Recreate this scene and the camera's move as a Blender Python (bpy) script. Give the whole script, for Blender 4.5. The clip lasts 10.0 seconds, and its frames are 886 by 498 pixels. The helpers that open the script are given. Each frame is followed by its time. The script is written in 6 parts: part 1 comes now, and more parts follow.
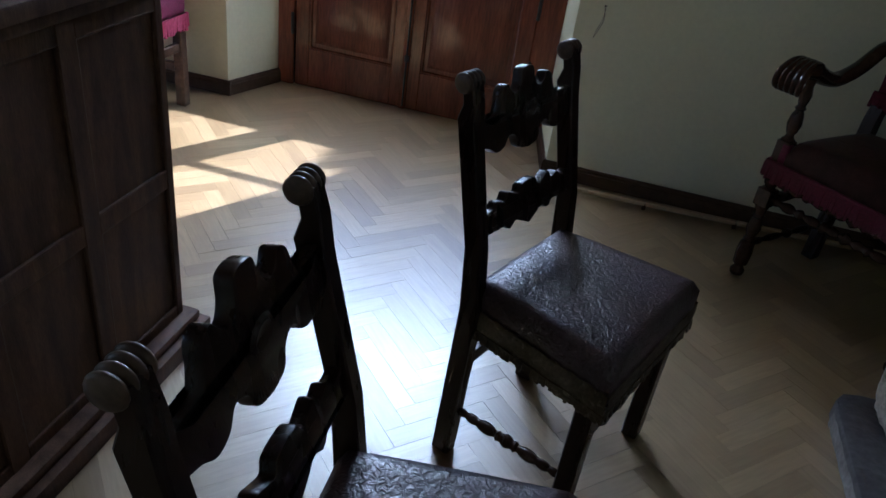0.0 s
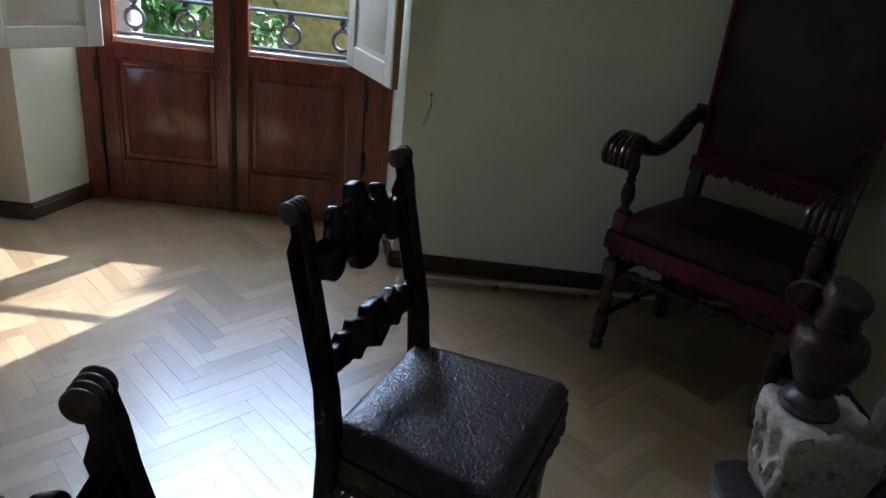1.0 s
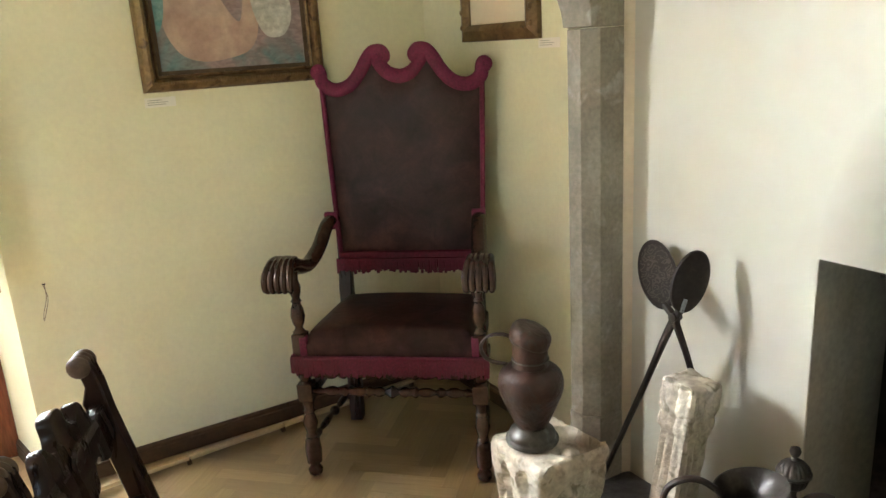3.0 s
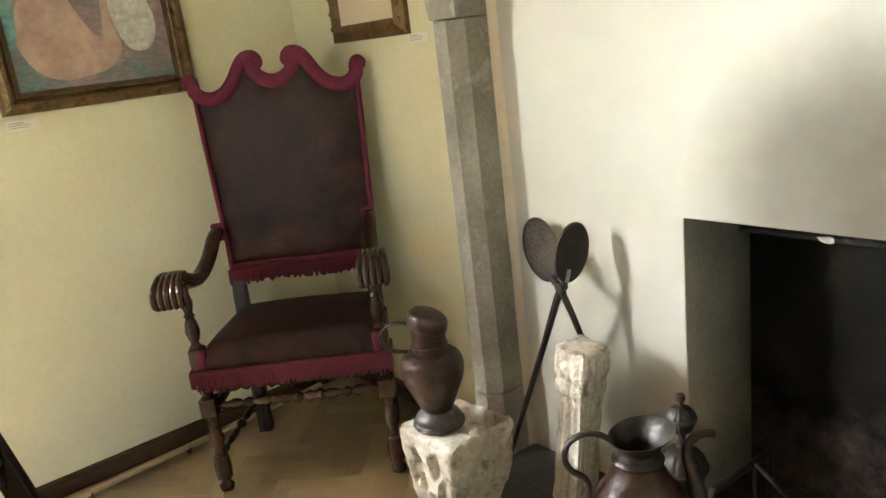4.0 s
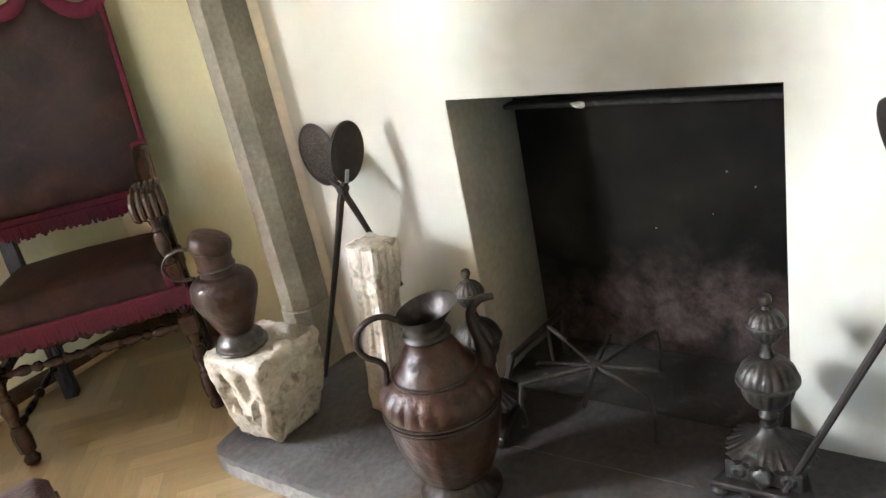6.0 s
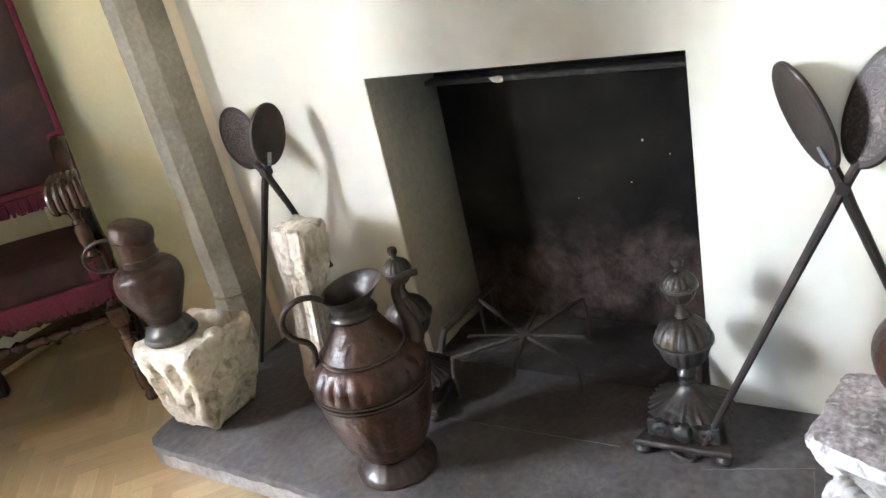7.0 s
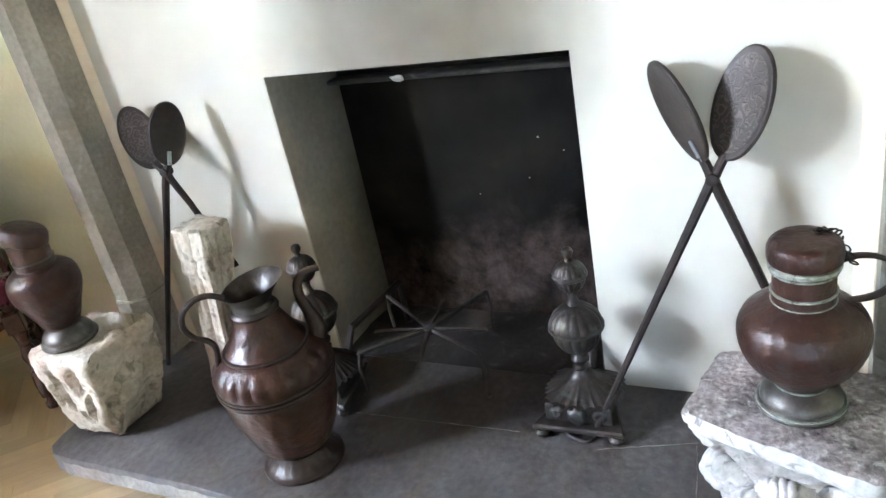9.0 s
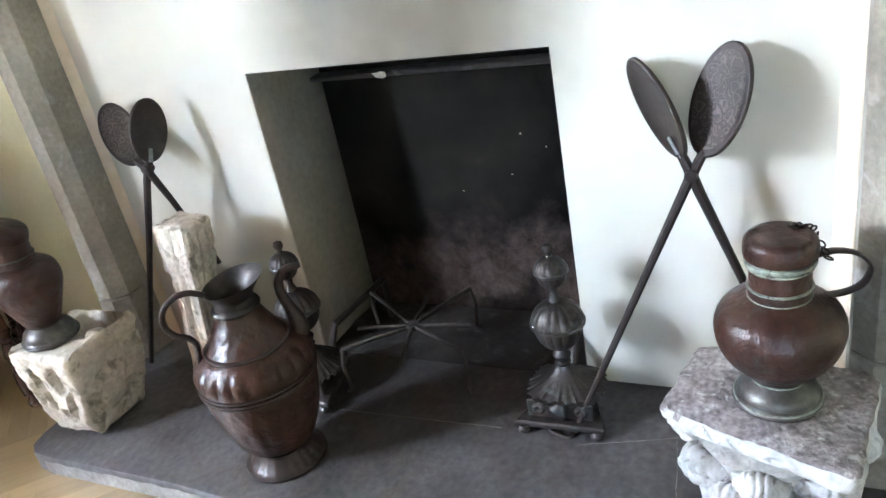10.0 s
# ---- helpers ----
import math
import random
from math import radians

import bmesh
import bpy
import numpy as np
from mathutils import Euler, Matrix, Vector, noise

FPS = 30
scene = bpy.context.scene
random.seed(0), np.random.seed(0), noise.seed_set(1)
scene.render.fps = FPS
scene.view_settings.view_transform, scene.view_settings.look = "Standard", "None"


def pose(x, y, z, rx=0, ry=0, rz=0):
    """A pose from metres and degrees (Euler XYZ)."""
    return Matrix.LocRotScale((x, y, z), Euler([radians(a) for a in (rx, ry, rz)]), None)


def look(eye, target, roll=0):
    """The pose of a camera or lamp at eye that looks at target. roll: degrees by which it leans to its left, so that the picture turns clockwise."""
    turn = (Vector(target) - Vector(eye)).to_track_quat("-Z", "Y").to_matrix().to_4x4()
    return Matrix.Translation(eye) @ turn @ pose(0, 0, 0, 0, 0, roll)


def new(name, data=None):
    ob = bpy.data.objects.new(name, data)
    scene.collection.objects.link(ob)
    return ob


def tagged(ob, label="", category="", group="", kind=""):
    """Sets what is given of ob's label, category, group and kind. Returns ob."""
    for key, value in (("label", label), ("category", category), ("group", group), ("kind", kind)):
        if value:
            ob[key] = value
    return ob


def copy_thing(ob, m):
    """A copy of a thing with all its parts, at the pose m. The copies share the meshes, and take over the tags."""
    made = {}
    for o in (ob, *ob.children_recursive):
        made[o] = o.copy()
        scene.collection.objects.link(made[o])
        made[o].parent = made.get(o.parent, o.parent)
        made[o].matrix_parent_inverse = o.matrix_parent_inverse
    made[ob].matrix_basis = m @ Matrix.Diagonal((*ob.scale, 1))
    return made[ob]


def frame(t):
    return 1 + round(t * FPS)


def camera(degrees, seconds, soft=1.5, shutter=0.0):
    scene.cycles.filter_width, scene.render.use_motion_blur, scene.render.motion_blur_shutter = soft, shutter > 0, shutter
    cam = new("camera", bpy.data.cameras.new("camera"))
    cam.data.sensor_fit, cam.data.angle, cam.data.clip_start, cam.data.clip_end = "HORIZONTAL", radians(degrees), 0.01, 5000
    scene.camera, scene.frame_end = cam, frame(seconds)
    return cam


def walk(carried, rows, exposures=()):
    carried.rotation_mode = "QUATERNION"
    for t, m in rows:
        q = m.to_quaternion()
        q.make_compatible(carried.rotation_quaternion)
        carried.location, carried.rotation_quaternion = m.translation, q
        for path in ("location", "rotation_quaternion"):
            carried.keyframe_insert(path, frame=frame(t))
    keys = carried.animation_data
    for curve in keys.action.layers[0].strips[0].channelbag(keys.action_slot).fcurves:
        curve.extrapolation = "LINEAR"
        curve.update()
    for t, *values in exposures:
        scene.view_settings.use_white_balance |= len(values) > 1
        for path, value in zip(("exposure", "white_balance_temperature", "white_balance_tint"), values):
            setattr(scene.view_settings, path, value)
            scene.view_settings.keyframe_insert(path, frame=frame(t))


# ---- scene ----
cam = camera(61.1, 10.0)
PATH = [
    (0, (0.316, 0.051, 1.433), (-0.026, 1.718, 0.383), 8.4),
    (0.5, (0.293, 0.117, 1.449), (0.122, 1.86, 0.484), 8.3),
    (1, (0.299, 0.243, 1.466), (0.299, 2.055, 0.619), 6.5),
    (1.5, (0.278, 0.31, 1.488), (0.532, 2.169, 0.794), 4.9),
    (2, (0.183, 0.371, 1.486), (0.815, 2.184, 0.928), 1.6),
    (2.5, (0.129, 0.361, 1.487), (0.969, 2.093, 0.946), -1.1),
    (4, (0.1, 0.283, 1.449), (1.302, 1.788, 0.913), -7.0),
    (4.5, (0.116, 0.262, 1.414), (1.393, 1.69, 0.839), -8.2),
    (5, (0.134, 0.233, 1.384), (1.495, 1.555, 0.751), -9.4),
    (5.5, (0.15, 0.204, 1.342), (1.56, 1.443, 0.654), -10.9),
    (6.8, (0.199, 0.12, 1.312), (1.659, 1.211, 0.487), -13.2),
    (7, (0.193, 0.111, 1.308), (1.674, 1.172, 0.483), -13.1),
    (7.5, (0.194, 0.085, 1.308), (1.712, 1.089, 0.479), -12.7),
    (8, (0.19, 0.06, 1.304), (1.743, 1.005, 0.469), -12.3),
    (8.5, (0.188, 0.048, 1.298), (1.749, 0.97, 0.454), -12.1),
    (9, (0.182, 0.038, 1.297), (1.754, 0.928, 0.439), -11.7),
    (9.5, (0.185, 0.028, 1.294), (1.76, 0.905, 0.429), -11.7),
    (10, (0.189, 0.019, 1.292), (1.768, 0.886, 0.423), -11.5),
]
EXPOSURES = [(0.0, 1.62, 5000, 12), (1.2, 1.58, 5150, 12), (1.5, 2.15, 5700, 10), (1.8, 2.8, 6250, 10), (2.1, 3.38, 6500, 10), (2.5, 3.95, 6600, 10), (4.0, 4.42, 6900, 9), (5.5, 4.62, 6550, 11), (7.0, 4.74, 6200, 13), (10.0, 4.66, 5700, 12)]
walk(cam, [(t, look(eye, target, roll)) for t, eye, target, roll in PATH], EXPOSURES)

# ---- light ----
world = bpy.data.worlds.new("world")
scene.world = world
world.use_nodes = True
wn = world.node_tree.nodes
sky = wn.new("ShaderNodeTexSky")
sky.sky_type, sky.sun_disc = "NISHITA", False
sky.sun_elevation, sky.sun_rotation = radians(45), radians(30)
world.node_tree.links.new(sky.outputs[0], wn["Background"].inputs[0])
wn["Background"].inputs[1].default_value = 0.15
sun = new("sun", bpy.data.lights.new("sun", "SUN"))
sun.data.energy, sun.data.angle, sun.data.color = 5.0, radians(0.6), (1.0, 0.93, 0.82)
sun.matrix_world = look((5.0, 8.5, 10.0), (0, 0, 0))


def window_light(name, m, w, h, watts, color):
    d = bpy.data.lights.new(name, "AREA")
    d.shape, d.size, d.size_y, d.energy, d.color = "RECTANGLE", w, h, watts, color
    ob = new(name, d)
    ob.matrix_world = m
    return ob


# sky light in the upper half of the french door opening
window_light("door_daylight", look((-0.71, 3.64, 2.0), (-0.71, 1.0, 1.75)), 1.18, 0.86, 17.5, (0.86, 0.93, 1.0))
# added fill from the west, through an assumed opening that is never seen
window_light("west_fill", look((-4.93, -1.0, 1.6), (0.5, 0.2, 1.0)), 1.1, 1.5, 1.0, (0.95, 0.97, 1.0))


# ---- materials ----
def nodes_of(name):
    m = bpy.data.materials.new(name)
    m.use_nodes = True
    return m, m.node_tree.nodes, m.node_tree.links, m.node_tree.nodes["Principled BSDF"]


def noise_node(nd, ln, scale, detail, vec=None, rough=0.55, stretch=None, distort=0.0):
    n = nd.new("ShaderNodeTexNoise")
    n.inputs["Scale"].default_value, n.inputs["Detail"].default_value = scale, detail
    n.inputs["Roughness"].default_value, n.inputs["Distortion"].default_value = rough, distort
    if vec is None:
        vec = nd.new("ShaderNodeTexCoord").outputs["Object"]
    if stretch:
        mp = nd.new("ShaderNodeMapping")
        mp.inputs["Scale"].default_value = stretch
        ln.new(vec, mp.inputs["Vector"])
        vec = mp.outputs[0]
    ln.new(vec, n.inputs["Vector"])
    return n.outputs["Fac"]


def ramp(nd, ln, fac, stops):
    r = nd.new("ShaderNodeValToRGB")
    el = r.color_ramp.elements
    while len(el) < len(stops):
        el.new(0.5)
    for e, (p, c) in zip(el, stops):
        e.position = p
        e.color = (*c, 1) if len(c) == 3 else c
    ln.new(fac, r.inputs[0])
    return r.outputs[0]


def mixc(nd, ln, fac, a, b, mode="MIX"):
    n = nd.new("ShaderNodeMix")
    n.data_type, n.blend_type = "RGBA", mode
    for key, v in ((0, fac), (6, a), (7, b)):
        if hasattr(v, "is_linked"):
            ln.new(v, n.inputs[key])
        else:
            n.inputs[key].default_value = v if key == 0 else (*v, 1)
    return n.outputs[2]


def math_node(nd, ln, op, a, b=0.0, c=None):
    n = nd.new("ShaderNodeMath")
    n.operation = op
    for k, v in enumerate((a, b) if c is None else (a, b, c)):
        if hasattr(v, "is_linked"):
            ln.new(v, n.inputs[k])
        else:
            n.inputs[k].default_value = v
    return n.outputs[0]


def bump_to(nd, ln, bsdf, height, strength, dist):
    b = nd.new("ShaderNodeBump")
    b.inputs["Strength"].default_value, b.inputs["Distance"].default_value = strength, dist
    ln.new(height, b.inputs["Height"])
    ln.new(b.outputs[0], bsdf.inputs["Normal"])


def surface(name, c1, c2, big=3.0, fine=60.0, rough=(0.4, 0.6), metal=0.0, bump=0.3, dist=0.002, speck=0.35, stretch=None, coat=0.0, vary=0.0, c3=None, spec=0.5):
    """Two scales of colour, roughness and relief; c3: a third colour in sparse stains; vary: lightness from piece to piece."""
    m, nd, ln, b = nodes_of(name)
    large = noise_node(nd, ln, big, 4, stretch=stretch, distort=0.4)
    small = noise_node(nd, ln, fine, 6, stretch=stretch)
    col = ramp(nd, ln, large, [(0.32, c1), (0.68, c2)])
    if c3:
        stain = ramp(nd, ln, noise_node(nd, ln, big * 2.3, 5, distort=0.8), [(0.56, (0, 0, 0)), (0.68, (1, 1, 1))])
        col = mixc(nd, ln, stain, col, c3)
    grain = ramp(nd, ln, small, [(0.3, (1 - speck,) * 3), (0.7, (1, 1, 1))])
    col = mixc(nd, ln, 1.0, col, grain, "MULTIPLY")
    if vary:
        info = nd.new("ShaderNodeObjectInfo")
        tone = ramp(nd, ln, info.outputs["Random"], [(0.0, (1 - vary,) * 3), (1.0, (1, 1, 1))])
        col = mixc(nd, ln, 1.0, col, tone, "MULTIPLY")
    ln.new(col, b.inputs["Base Color"])
    r = nd.new("ShaderNodeMapRange")
    r.inputs[3].default_value, r.inputs[4].default_value = rough
    ln.new(large, r.inputs[0])
    ln.new(r.outputs[0], b.inputs["Roughness"])
    b.inputs["Metallic"].default_value = metal
    b.inputs["Specular IOR Level"].default_value = spec
    b.inputs["Coat Weight"].default_value = coat
    b.inputs["Coat Roughness"].default_value = 0.25
    if bump:
        h = math_node(nd, ln, "MULTIPLY_ADD", large, 0.6, small)
        bump_to(nd, ln, b, h, bump, dist)
    return m


def chimney_plaster():
    """White lime plaster with the smoke stain over the fire opening."""
    m, nd, ln, b = nodes_of("chimney_plaster")
    co = nd.new("ShaderNodeTexCoord").outputs["Object"]
    sep = nd.new("ShaderNodeSeparateXYZ")
    ln.new(co, sep.inputs[0])
    big = noise_node(nd, ln, 2.2, 4, co)
    fine = noise_node(nd, ln, 45, 6, co)
    base = ramp(nd, ln, big, [(0.3, (0.525, 0.505, 0.43)), (0.7, (0.58, 0.565, 0.495))])
    dy = math_node(nd, ln, "MULTIPLY", math_node(nd, ln, "SUBTRACT", sep.outputs[1], 0.87), 2.1)
    dz = math_node(nd, ln, "MULTIPLY", math_node(nd, ln, "SUBTRACT", sep.outputs[2], 1.02), 2.1)
    d2 = math_node(nd, ln, "ADD", math_node(nd, ln, "MULTIPLY", dy, dy), math_node(nd, ln, "MULTIPLY", dz, dz))
    d2 = math_node(nd, ln, "ADD", d2, math_node(nd, ln, "MULTIPLY", math_node(nd, ln, "SUBTRACT", big, 0.5), 0.6))
    stain = ramp(nd, ln, d2, [(0.0, (0.90,) * 3), (0.25, (0.74,) * 3), (0.6, (0.36,) * 3), (1.0, (0, 0, 0))])
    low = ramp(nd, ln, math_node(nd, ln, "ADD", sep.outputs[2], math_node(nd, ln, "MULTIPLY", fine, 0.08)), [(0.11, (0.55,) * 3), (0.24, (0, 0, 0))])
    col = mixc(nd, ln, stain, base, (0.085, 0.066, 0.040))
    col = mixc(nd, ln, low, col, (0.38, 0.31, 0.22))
    ln.new(col, b.inputs["Base Color"])
    b.inputs["Roughness"].default_value = 0.85
    bump_to(nd, ln, b, math_node(nd, ln, "MULTIPLY_ADD", big, 3.0, fine), 0.25, 0.004)
    return m


def firebox_soot():
    """Soot, with the lower back burnt clean to pinkish grey brick."""
    m, nd, ln, b = nodes_of("firebox_soot")
    co = nd.new("ShaderNodeTexCoord").outputs["Object"]
    sep = nd.new("ShaderNodeSeparateXYZ")
    ln.new(co, sep.inputs[0])
    big = noise_node(nd, ln, 4.5, 6, co, distort=0.5)
    fine = noise_node(nd, ln, 13, 10, co, rough=0.72)
    z = math_node(nd, ln, "ADD", sep.outputs[2], math_node(nd, ln, "MULTIPLY", math_node(nd, ln, "SUBTRACT", big, 0.5), 0.55))
    z = math_node(nd, ln, "ADD", z, math_node(nd, ln, "MULTIPLY", math_node(nd, ln, "ABSOLUTE", math_node(nd, ln, "SUBTRACT", sep.outputs[1], 0.80)), 0.30))
    clean = ramp(nd, ln, z, [(0.12, (0.25,) * 3), (0.2, (0.8,) * 3), (0.32, (0.6,) * 3), (0.46, (0, 0, 0))])
    brick = ramp(nd, ln, fine, [(0.34, (0.020, 0.015, 0.014)), (0.5, (0.076, 0.053, 0.046)), (0.66, (0.14, 0.106, 0.096))])
    haze = ramp(nd, ln, noise_node(nd, ln, 2.4, 6, co, distort=0.3), [(0.40, (0.005, 0.0046, 0.004)), (0.58, (0.018, 0.0155, 0.0125)), (0.75, (0.055, 0.048, 0.038))])
    ln.new(mixc(nd, ln, clean, haze, brick), b.inputs["Base Color"])
    b.inputs["Roughness"].default_value = 0.95
    b.inputs["Specular IOR Level"].default_value = 0.04
    bump_to(nd, ln, b, fine, 0.5, 0.006)
    return m


def firebox_side():
    """Grey-green plaster, darker towards the back and the top of the firebox."""
    m, nd, ln, b = nodes_of("firebox_side")
    co = nd.new("ShaderNodeTexCoord").outputs["Object"]
    sep = nd.new("ShaderNodeSeparateXYZ")
    ln.new(co, sep.inputs[0])
    big = noise_node(nd, ln, 5.0, 5, co)
    fine = noise_node(nd, ln, 50, 6, co)
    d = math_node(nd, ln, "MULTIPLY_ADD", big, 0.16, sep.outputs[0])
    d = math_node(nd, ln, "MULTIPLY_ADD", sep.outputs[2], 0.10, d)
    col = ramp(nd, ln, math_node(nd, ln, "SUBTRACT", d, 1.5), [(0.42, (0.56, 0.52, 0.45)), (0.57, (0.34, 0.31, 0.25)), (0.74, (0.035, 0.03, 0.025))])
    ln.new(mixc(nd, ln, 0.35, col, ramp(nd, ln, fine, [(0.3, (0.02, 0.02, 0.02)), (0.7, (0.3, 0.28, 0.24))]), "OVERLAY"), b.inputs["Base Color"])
    b.inputs["Roughness"].default_value = 0.9
    b.inputs["Specular IOR Level"].default_value = 0.2
    bump_to(nd, ln, b, fine, 0.4, 0.003)
    return m


def parquet():
    m, nd, ln, b = nodes_of("oak_parquet")
    co = nd.new("ShaderNodeTexCoord").outputs["UV"]
    info = nd.new("ShaderNodeObjectInfo").outputs["Random"]
    isl = nd.new("ShaderNodeNewGeometry").outputs["Random Per Island"]
    shift = nd.new("ShaderNodeVectorMath")
    shift.operation = "ADD"
    comb = nd.new("ShaderNodeCombineXYZ")
    both = math_node(nd, ln, "ADD", info, isl)
    ln.new(math_node(nd, ln, "MULTIPLY", both, 37.0), comb.inputs[1])
    ln.new(co, shift.inputs[0])
    ln.new(comb.outputs[0], shift.inputs[1])
    grain = noise_node(nd, ln, 9, 7, shift.outputs[0], stretch=(1.0, 11.0, 1.0), distort=0.3)
    wear = noise_node(nd, ln, 1.6, 4)
    tone = ramp(nd, ln, math_node(nd, ln, "FRACT", math_node(nd, ln, "MULTIPLY", both, 7.31)),
                [(0.0, (0.25, 0.165, 0.075)), (0.35, (0.30, 0.205, 0.098)), (0.75, (0.345, 0.24, 0.12)), (1.0, (0.42, 0.305, 0.165))])
    col = mixc(nd, ln, 1.0, tone, ramp(nd, ln, grain, [(0.3, (0.78, 0.75, 0.70)), (0.65, (1, 1, 1))]), "MULTIPLY")
    ln.new(col, b.inputs["Base Color"])
    ln.new(ramp(nd, ln, wear, [(0.3, (0.40,) * 3), (0.7, (0.50,) * 3)]), b.inputs["Roughness"])
    b.inputs["Specular IOR Level"].default_value = 0.9
    b.inputs["Coat Weight"].default_value, b.inputs["Coat Roughness"].default_value = 1.0, 0.29
    b.inputs["Coat IOR"].default_value = 1.85
    bump_to(nd, ln, b, math_node(nd, ln, "MULTIPLY_ADD", wear, 0.3, grain), 0.06, 0.0015)
    return m


def leather(name, c1, c2, rough, relief, spec, scale):
    """Old leather: mottled colour, soft creases or tooling as relief."""
    m, nd, ln, b = nodes_of(name)
    co = nd.new("ShaderNodeTexCoord").outputs["Object"]
    big = noise_node(nd, ln, 7, 5, co, distort=0.8)
    fine = noise_node(nd, ln, 120, 3, co)
    wave = noise_node(nd, ln, scale, 1.5, co, distort=1.2)
    rub = ramp(nd, ln, wave, [(0.35, (0.75,) * 3), (0.65, (1.12,) * 3)])
    col = mixc(nd, ln, 1.0, ramp(nd, ln, big, [(0.3, c1), (0.7, c2)]), rub, "MULTIPLY")
    ln.new(mixc(nd, ln, 1.0, col, ramp(nd, ln, fine, [(0.35, (0.8,) * 3), (0.65, (1, 1, 1))]), "MULTIPLY"), b.inputs["Base Color"])
    ln.new(ramp(nd, ln, big, [(0.2, (rough,) * 3), (0.8, (rough + 0.08,) * 3)]), b.inputs["Roughness"])
    b.inputs["Specular IOR Level"].default_value = spec
    bump_to(nd, ln, b, math_node(nd, ln, "MULTIPLY_ADD", fine, 0.06, wave), relief, 0.006)
    return m


def painted_canvas():
    """Oil painting of warm rounded shapes on slate blue; loose strokes."""
    m, nd, ln, b = nodes_of("painted_canvas")
    co = nd.new("ShaderNodeTexCoord").outputs["Object"]
    strokes = noise_node(nd, ln, 22, 5, co, stretch=(1.0, 1.0, 2.2), distort=1.2)
    big = noise_node(nd, ln, 5.5, 3, co, distort=0.6)
    col = ramp(nd, ln, big, [(0.30, (0.10, 0.22, 0.23)), (0.45, (0.20, 0.19, 0.19)), (0.58, (0.30, 0.22, 0.22)), (0.75, (0.22, 0.15, 0.15))])
    col = mixc(nd, ln, 0.5, col, ramp(nd, ln, strokes, [(0.3, (0.3,) * 3), (0.7, (0.8,) * 3)]), "OVERLAY")
    ln.new(col, b.inputs["Base Color"])
    b.inputs["Roughness"].default_value = 0.45
    bump_to(nd, ln, b, strokes, 0.3, 0.002)
    return m


def engraved_iron():
    """Iron with dense engraved scrollwork cut into it."""
    m, nd, ln, b = nodes_of("engraved_iron")
    co = nd.new("ShaderNodeTexCoord").outputs["Object"]
    warp = nd.new("ShaderNodeTexNoise")
    warp.inputs["Scale"].default_value = 26.0
    ln.new(co, warp.inputs["Vector"])
    add = nd.new("ShaderNodeVectorMath")
    add.operation = "MULTIPLY_ADD"
    ln.new(warp.outputs["Color"], add.inputs[0])
    add.inputs[1].default_value = (0.05, 0.05, 0.05)
    ln.new(co, add.inputs[2])
    cells = nd.new("ShaderNodeTexVoronoi")
    cells.inputs["Scale"].default_value = 48.0
    ln.new(add.outputs[0], cells.inputs["Vector"])
    rings = math_node(nd, ln, "SINE", math_node(nd, ln, "MULTIPLY", cells.outputs["Distance"], 17.0))
    cut = ramp(nd, ln, rings, [(0.25, (0, 0, 0)), (0.6, (1, 1, 1))])
    big = noise_node(nd, ln, 12, 4, co)
    tone = ramp(nd, ln, big, [(0.3, (0.055, 0.043, 0.037)), (0.7, (0.11, 0.09, 0.08))])
    ln.new(mixc(nd, ln, math_node(nd, ln, "MULTIPLY_ADD", cut, 0.6, 0.4), (0.018, 0.014, 0.012), tone), b.inputs["Base Color"])
    b.inputs["Roughness"].default_value, b.inputs["Metallic"].default_value = 0.5, 0.35
    bump_to(nd, ln, b, cut, 0.7, 0.0012)
    return m


def glass_pane():
    m, nd, ln, b = nodes_of("window_glass")
    b.inputs["Base Color"].default_value = (0.96, 0.98, 0.97, 1)
    b.inputs["Roughness"].default_value = 0.0
    b.inputs["Transmission Weight"].default_value = 1.0
    b.inputs["IOR"].default_value = 1.02
    return m


PARQUET = parquet()
GAP = surface("dark_joint", (0.15, 0.10, 0.055), (0.20, 0.135, 0.075), rough=(0.7, 0.8), bump=0)
WALL_GREEN = surface("yellow_green_plaster", (0.78, 0.765, 0.54), (0.83, 0.815, 0.60), 1.3, 55, (0.75, 0.9), bump=0.2, dist=0.004, speck=0.06)
WALL_WHITE = chimney_plaster()
# the next colour is the warm pinkish shade on white plaster beside the piers
SHADE_PINK = surface("pink_shade_plaster", (0.66, 0.55, 0.42), (0.74, 0.64, 0.50), 3, 50, (0.8, 0.9), bump=0.25, dist=0.003, speck=0.08)
CEILING = surface("brown_ceiling", (0.14, 0.085, 0.05), (0.20, 0.125, 0.075), 2, 40, (0.6, 0.8), bump=0.2, speck=0.3, stretch=(1, 8, 1))
GREY_STONE = surface("grey_sandstone", (0.23, 0.20, 0.155), (0.36, 0.325, 0.262), 5, 70, (0.75, 0.9), bump=0.6, dist=0.004, speck=0.3, c3=(0.40, 0.37, 0.32))
PALE_STONE = surface("pale_limestone", (0.58, 0.52, 0.42), (0.76, 0.70, 0.60), 9, 60, (0.8, 0.95), bump=0.9, dist=0.006, speck=0.3, c3=(0.36, 0.32, 0.25))
SPECK_STONE = surface("weathered_marble", (0.20, 0.165, 0.165), (0.50, 0.445, 0.435), 22, 85, (0.75, 0.9), bump=0.9, dist=0.007, speck=0.6, c3=(0.58, 0.55, 0.52))
WHITE_STONE = surface("white_marble", (0.48, 0.465, 0.44), (0.78, 0.765, 0.735), 16, 60, (0.7, 0.9), bump=0.7, dist=0.004, speck=0.35, c3=(0.30, 0.28, 0.26))
